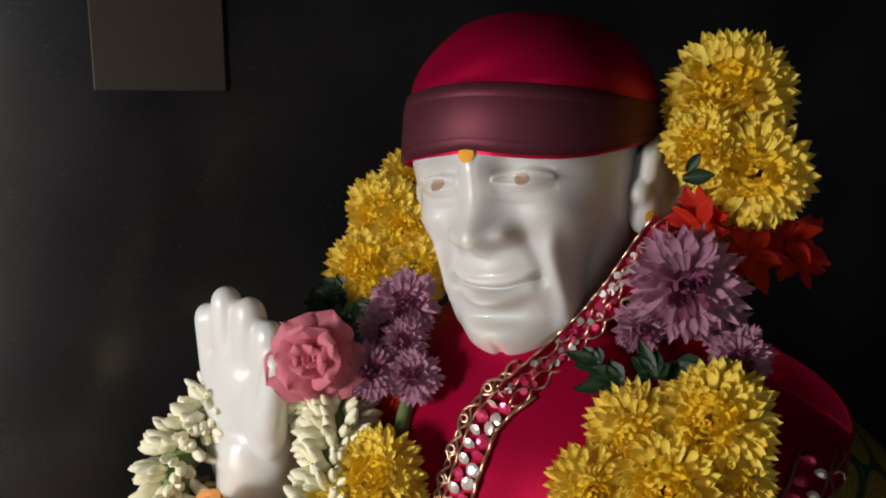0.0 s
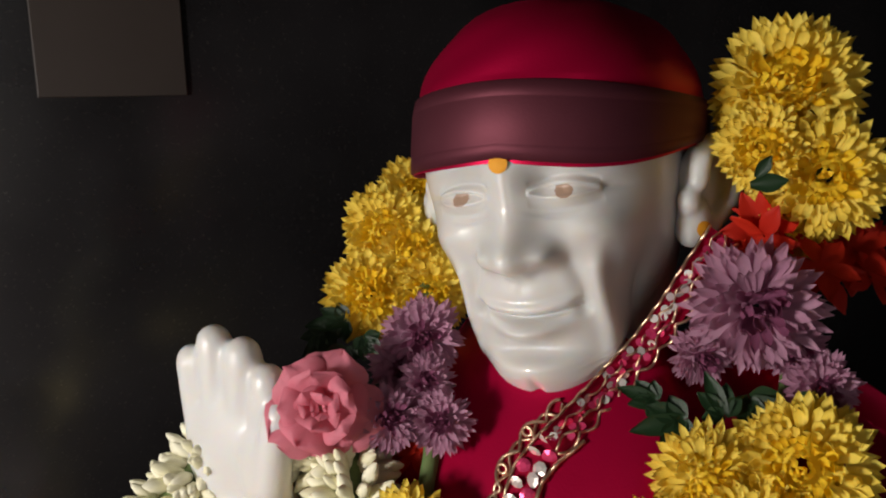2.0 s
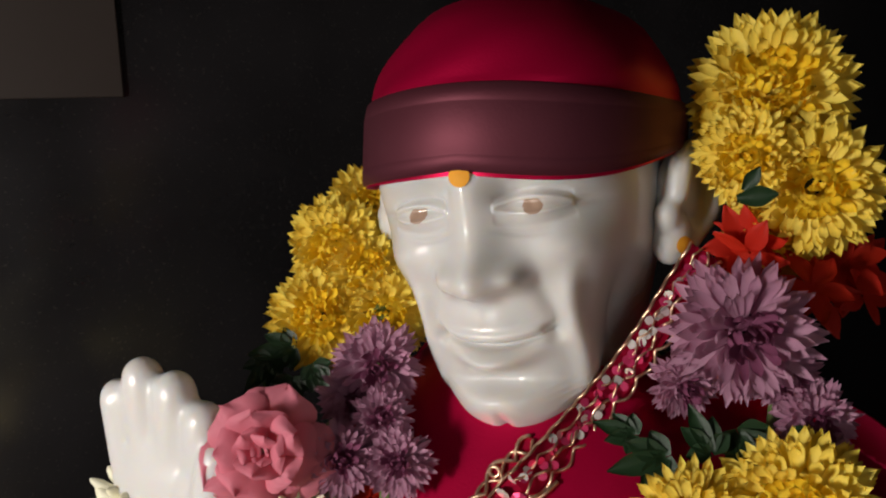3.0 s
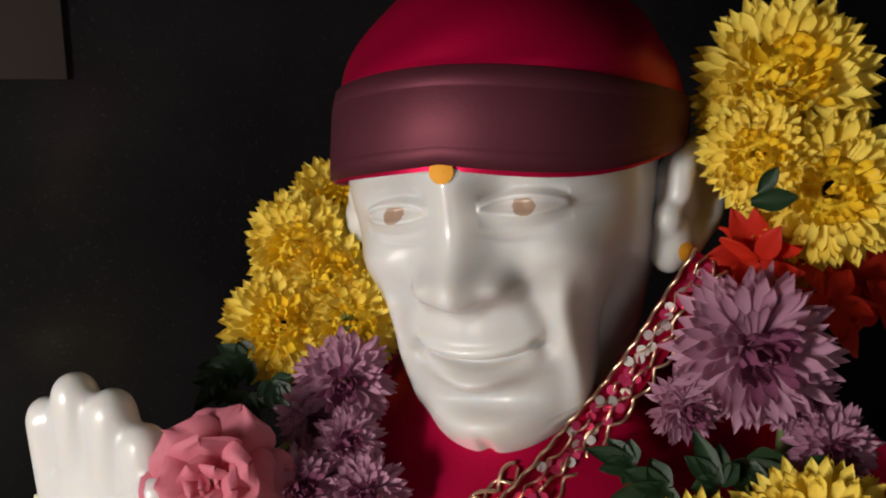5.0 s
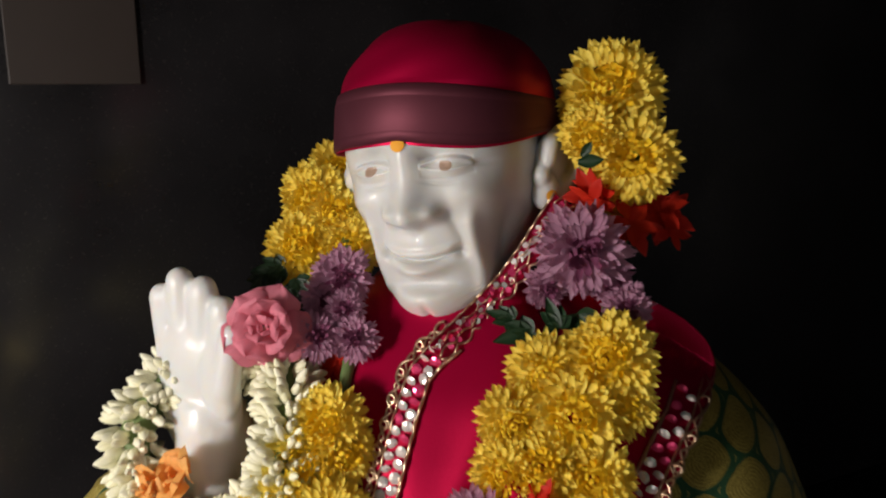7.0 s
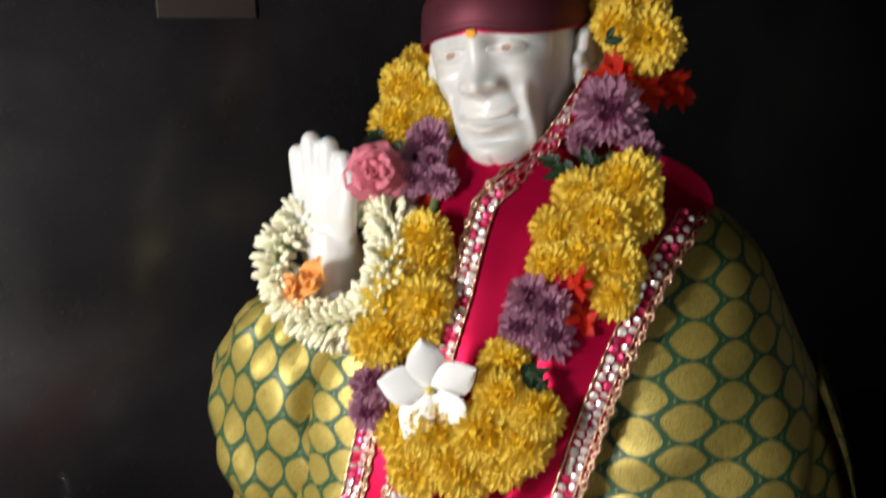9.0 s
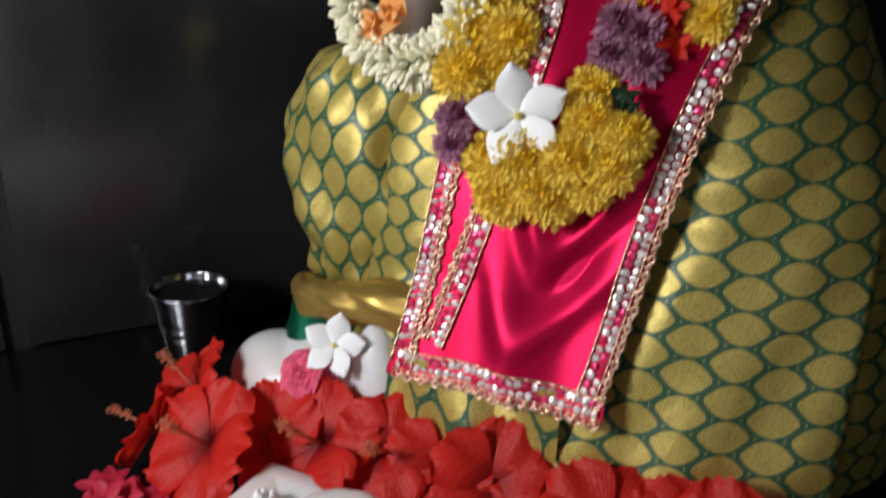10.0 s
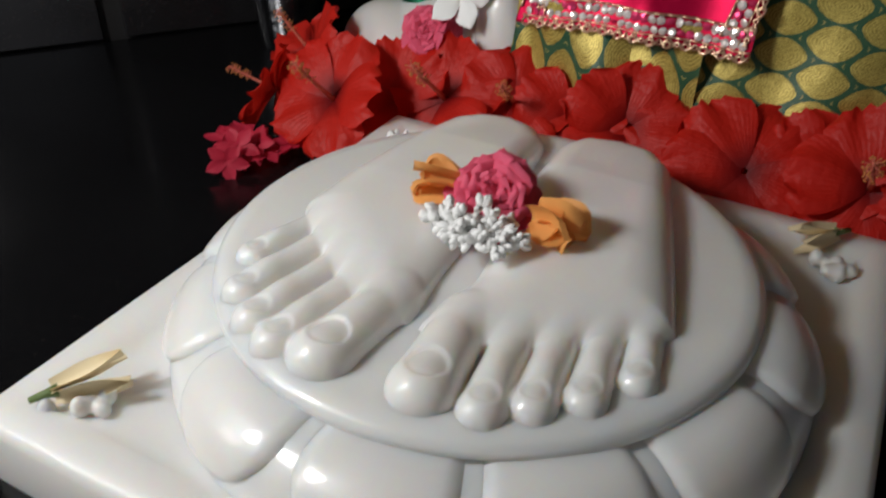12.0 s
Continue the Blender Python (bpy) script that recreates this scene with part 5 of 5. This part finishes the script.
def hibiscus_petal(seed):
    vs = []
    r = np.random.default_rng(seed)
    a, b = r.uniform(0, 6, 2)
    for i in range(11):
        t = i / 10
        ph = radians(62 + 22 * t)
        x, z = 0.04 + t * math.sin(ph) * 1.0, t * math.cos(ph) * 0.8
        w = 0.53 * (0.14 + 0.86 * math.sin(min(1, t / 0.75) * PI / 2)) * (1 - 0.30 * max(0, t - 0.8) / 0.2)
        for k in range(11):
            v = -1 + 2 * k / 10
            ruf = 0.085 * t ** 2 * math.sin(6 * v + a) + 0.045 * t ** 3 * math.sin(12 * v + b)
            back = 0.13 * t * v * v + 0.05 * t ** 3 * abs(v) ** 3
            scallop = 0.03 * t ** 6 * math.sin(15 * v + b)
            vs.append((x * (1 - 0.10 * v * v * t) + scallop, v * w, z + ruf + 0.10 * (v if seed % 2 else -v) * t * 0.6 - back * 0.4))
    return mesh_of("petal", vs, grid_faces(11, 11), [RED])


HIB_PETALS = [hibiscus_petal(k) for k in range(5)]


def stamen_mesh():
    p = Pile()
    pts = [(0, 0, 0), (0.01, 0, 0.35), (0.03, 0.01, 0.75), (0.06, 0.015, 1.1)]
    p.add(*tube(pts, [0.045, 0.034, 0.026, 0.018], 7))
    r = np.random.default_rng(3)
    for i in range(54):
        t = r.uniform(0.55, 1.0)
        c = V(0.06 * t * t, 0.015 * t, 1.1 * t)
        d = V(*r.normal(0, 1, 2), 0.25)
        d /= np.linalg.norm(d)
        e = c + d * r.uniform(0.07, 0.12)
        p.add(*tube([c, e], 0.006, 4), 0)
        q = 0.019
        p.add([e + V(q, 0, 0), e + V(-q, 0, 0), e + V(0, q, 0), e + V(0, -q, 0), e + V(0, 0, q), e + V(0, 0, -q)], [(0, 2, 4), (2, 1, 4), (1, 3, 4), (3, 0, 4), (2, 0, 5), (1, 2, 5), (3, 1, 5), (0, 3, 5)], 1)
    return p.mesh("stamen", [STAMEN, POLLEN])


HIB_STAMEN = stamen_mesh()


def build_hibiscus(at, way, size, spin, k, stamen=True):
    ob = thing("hibiscus", "red hibiscus flower lying before the sari", "flower", "red hibiscus row", at=tuple(at))
    base = put(at, way, size, spin)
    r = np.random.default_rng(300 + k)
    for i in range(5):
        m = base @ Matrix.Rotation(2 * PI * i / 5 + r.normal(0, 0.08), 4, "Z") @ Matrix.Rotation(radians(r.normal(0, 12)), 4, "Y")
        part("petal", HIB_PETALS[(i + k) % 5], ob, m=m)
    if stamen:
        part("stamen", HIB_STAMEN, ob, "pink column with orange pollen", m=base @ Matrix.Rotation(r.uniform(-0.25, 0.25), 4, "X"))
    return ob


for k, (x, y, z, wx, wy, wz, size, spin) in enumerate((
        (-0.385, 0.150, 0.050, -0.15, -0.72, 0.62, 0.054, 0.3),
        (-0.440, 0.200, 0.060, -0.45, -0.45, 0.75, 0.046, 1.0),
        (-0.345, 0.185, 0.046, 0.10, -0.80, 0.60, 0.050, 0.9),
        (-0.302, 0.190, 0.054, -0.05, -0.70, 0.68, 0.052, 1.9),
        (-0.245, 0.202, 0.058, 0.20, -0.72, 0.66, 0.048, 2.6),
        (-0.200, 0.205, 0.050, 0.05, -0.70, 0.70, 0.048, 0.1),
        (-0.155, 0.202, 0.058, 0.10, -0.74, 0.66, 0.050, 1.4),
        (-0.108, 0.205, 0.046, -0.05, -0.70, 0.70, 0.046, 0.5),
        (-0.062, 0.190, 0.054, 0.10, -0.74, 0.66, 0.056, 2.2),
        (-0.012, 0.212, 0.052, 0.00, -0.70, 0.70, 0.048, 1.1),
        (0.018, 0.196, 0.060, 0.05, -0.76, 0.64, 0.054, 1.8),
        (0.078, 0.192, 0.062, 0.00, -0.74, 0.66, 0.054, 0.7),
        (-0.452, 0.158, 0.040, -0.90, -0.35, 0.25, 0.040, 0.2))):
    build_hibiscus((x, y, z), (wx, wy, wz), size, spin, k, k in (0, 1, 3, 4, 10, 12))

for k, (x, y, z, s) in enumerate(((-0.440, 0.080, 0.016, 0.024), (-0.424, 0.100, 0.020, 0.022), (-0.456, 0.102, 0.015, 0.022), (-0.410, 0.118, 0.020, 0.020))):
    ob = new("crimson_blossom", CRIMSONS[k % 2])
    ob.matrix_basis = put((x, y, z), (0.2 - 0.1 * k, -0.5, 0.7), s, k * 1.3)
    tagged(ob, "small crumpled crimson blossom lying on black granite", "flower", "crimson blossoms")


# tuft of white jasmine between the carved feet
def tuft(name, at, radius, count, seed, label):
    r = np.random.default_rng(seed)
    p = Pile()
    for i in range(count):
        d = V(r.normal(0, 1), r.normal(-0.25, 0.8), abs(r.normal(0.2, 0.6)))
        d /= np.linalg.norm(d)
        base = V(*at) + d * radius * r.uniform(0.25, 0.75) * V(1.5, 0.9, 0.55)
        for j in range(4):
            e = d + r.normal(0, 0.5, 3)
            e /= np.linalg.norm(e)
            vs, fs = jasmine_bud(r.uniform(0.006, 0.0090), r.uniform(0.0020, 0.0027), 6)
            m = np.array(facing(e))[:3, :3]
            p.add([base + m @ np.array(v) for v in vs], fs)
    ob = new(name, p.mesh(name, [WHITE_PETAL]))
    return tagged(ob, label, "flower", kind="stuff")


tuft("white_jasmine_tuft", (-0.160, -0.036, 0.099), 0.023, 66, 4, "tuft of small white jasmine flowers on the carved feet")
tuft("white_jasmine_tuft", (-0.305, 0.122, 0.044), 0.008, 9, 5, "few white jasmine flowers on the marble plaque")


def cream_bud(at, way, size, label):
    ob = thing("flower_bud", label, "flower bud", at=tuple(at))
    base = put(at, way, size)
    for i in range(4):
        me = mesh_of("petal", *petal_strip(1.0, 0.17, 4 + 3 * i, 4, -0.7, 0.3, 8, 5, 0.6, 0.03), [CHAMPAK])
        part("petal", me, ob, m=base @ Matrix.Rotation(2 * PI * i / 4, 4, "Z"))
    vs, fs = tube([(0, 0, -0.32), (0.01, 0, -0.1), (0, 0, 0.06)], [0.045, 0.06, 0.10], 8)
    part("stem", mesh_of("stem", vs, fs, [STEM]), ob, "short green stem", m=base)


cream_bud((-0.306, -0.194, 0.0475), (0.55, 0.80, 0.10), 0.036, "cream flower bud lying on the marble plaque")
cream_bud((0.006, 0.150, 0.0480), (-0.55, -0.60, 0.05), 0.032, "cream flower bud lying on the marble plaque")


def offering(at, n, seed):
    """Small white sugar lumps lying in a little heap."""
    r = np.random.default_rng(seed)
    shapes = [("e", (at[0] + r.normal(0, 0.007), at[1] + r.normal(0, 0.005), at[2] + r.uniform(0, 0.003)), tuple(r.uniform(0.0035, 0.006, 3)), (0, 0, 0)) for _ in range(n)]
    ob = new("sugar_lumps", mesh_of("sugar_lumps", *blob_mesh(shapes, 0.001, 2), [MARBLE]))
    tagged(ob, "small white sugar lumps on the marble plaque", "sugar", kind="stuff")


offering((-0.288, -0.190, 0.039), 6, 1)
offering((0.012, 0.118, 0.039), 9, 2)


# ---------- steel tumbler ----------
def build_tumbler():
    ob = thing("steel_tumbler", "shiny stainless steel tumbler standing on black granite", "tumbler", at=(-0.578, 0.338, 0))
    h, rb, rt = 0.081, 0.030, 0.0425
    prof = [(0.0, 0.002), (rb - 0.003, 0.002), (rb, 0.0005), (rb + 0.001, 0.003)]
    for t in np.linspace(0.05, 0.97, 22):
        prof.append((rb + (rt - rb) * t - (0.0006 if abs(t - 0.42) < 0.02 or abs(t - 0.55) < 0.02 else 0), h * t))
    prof += [(rt, h * 0.985), (rt - 0.0012, h * 0.985), (rt - 0.0018, h * 0.97), (rb - 0.002, 0.006), (0.0, 0.005)]
    vs, fs = lathe(prof, 72)
    part("cup", mesh_of("cup", [v + V(-0.578, 0.338, 0) for v in vs], [f for f in fs], [STEEL]), ob)
    ring = [V(-0.578 + (rt - 0.0004) * math.cos(w), 0.338 + (rt - 0.0004) * math.sin(w), h * 0.988) for w in np.linspace(0, 2 * PI, 72, endpoint=False)]
    vs, fs = tube(ring, 0.0017, 10, closed=True)
    part("rim", mesh_of("rim", vs, fs, [STEEL]), ob, "rolled steel rim")
    # water disc below the rim, coloured dark for the black it reflects
    vs, fs = lathe([(0.0, h * 0.90), (rt * 0.5, h * 0.90), (rt - 0.0035, h * 0.90), (rt - 0.0026, h * 0.905)][::-1], 48)
    part("water", mesh_of("water", [v + V(-0.578, 0.338, 0) for v in vs], fs, [WATER]), ob, "still water with the dark reflection in its colour")


build_tumbler()


# ---------- the lace round the neck ----------
def build_neck_lace():
    ob = thing("neck_lace", "gold sequin lace round the collar of the magenta shawl", "lace", at=(-0.14, 0.39, 0.50))
    P = [V(-0.161, 0.350, 0.463), V(-0.152, 0.362, 0.474), V(-0.143, 0.376, 0.486), V(-0.131, 0.386, 0.502), V(-0.121, 0.392, 0.519), V(-0.113, 0.396, 0.535), V(-0.104, 0.402, 0.552)]
    P = np.array(P)
    seg = np.r_[0, np.cumsum(np.linalg.norm(np.diff(P, axis=0), axis=1))]
    n = 40
    line = np.array([[np.interp(s, seg, P[:, k]) for k in range(3)] for s in np.linspace(0, seg[-1], n)])
    T = np.gradient(line, axis=0)
    T /= np.linalg.norm(T, axis=1)[:, None]
    side = np.cross(T, V(0.45, -0.85, 0.1))
    side /= np.linalg.norm(side, axis=1)[:, None]
    nrm = np.cross(side, T)
    nrm *= np.sign(np.sum(nrm * V(0.45, -0.85, 0.1), axis=1))[:, None]
    line = line + nrm * 0.0045
    vs = []
    for i in range(n):
        for k in range(5):
            vs.append(line[i] + side[i] * 0.0135 * (k / 4 - 0.5))
    part("ribbon", mesh_of("ribbon", vs, grid_faces(n, 5), [RED_RIBBON]), ob, "dark red ribbon")
    p = Pile()
    for base, amp, rad in ((-0.0066, 0.0, 0.0007), (0.0050, 0.0030, 0.0007), (0.0036, -0.0024, 0.0006), (-0.0036, 0.0022, 0.0005)):
        pts = []
        for i in range(n * 4):
            q = i / 4
            j = min(int(q), n - 2)
            f = q - j if q - j <= 1 else 1
            c = line[j] * (1 - f) + line[j + 1] * f
            pts.append(c + side[j] * (base + amp * abs(math.sin(q * 0.75))) + nrm[j] * (0.0016 + 0.0006 * math.sin(q * 2.2)))
        p.add(*tube(pts, rad, 5))
    part("gold_cord", p.mesh("gold_cord", [GOLD_THREAD]), ob, "looped gold cord", kind="stuff")
    p = Pile()
    r = np.random.default_rng(8)
    for i in range(2, 2 * n - 2):
        i = i // 2
        c = line[i] + side[i] * r.uniform(-0.0045, 0.0040) + nrm[i] * 0.0018
        m = np.array(facing(nrm[i] + r.normal(0, 0.3, 3)))[:3, :3]
        ring = [c + m @ V(0.0019 * math.cos(w), 0.0019 * math.sin(w), 0) for w in np.linspace(0, 2 * PI, 8, endpoint=False)]
        p.add(ring, [tuple(range(8))], 1 if r.random() < 0.65 else 0)
    part("sequin_trim", p.mesh("sequin_trim", [SEQUIN, SEQUIN_RED], False), ob, "silver and pink sequins", kind="stuff")


build_neck_lace()
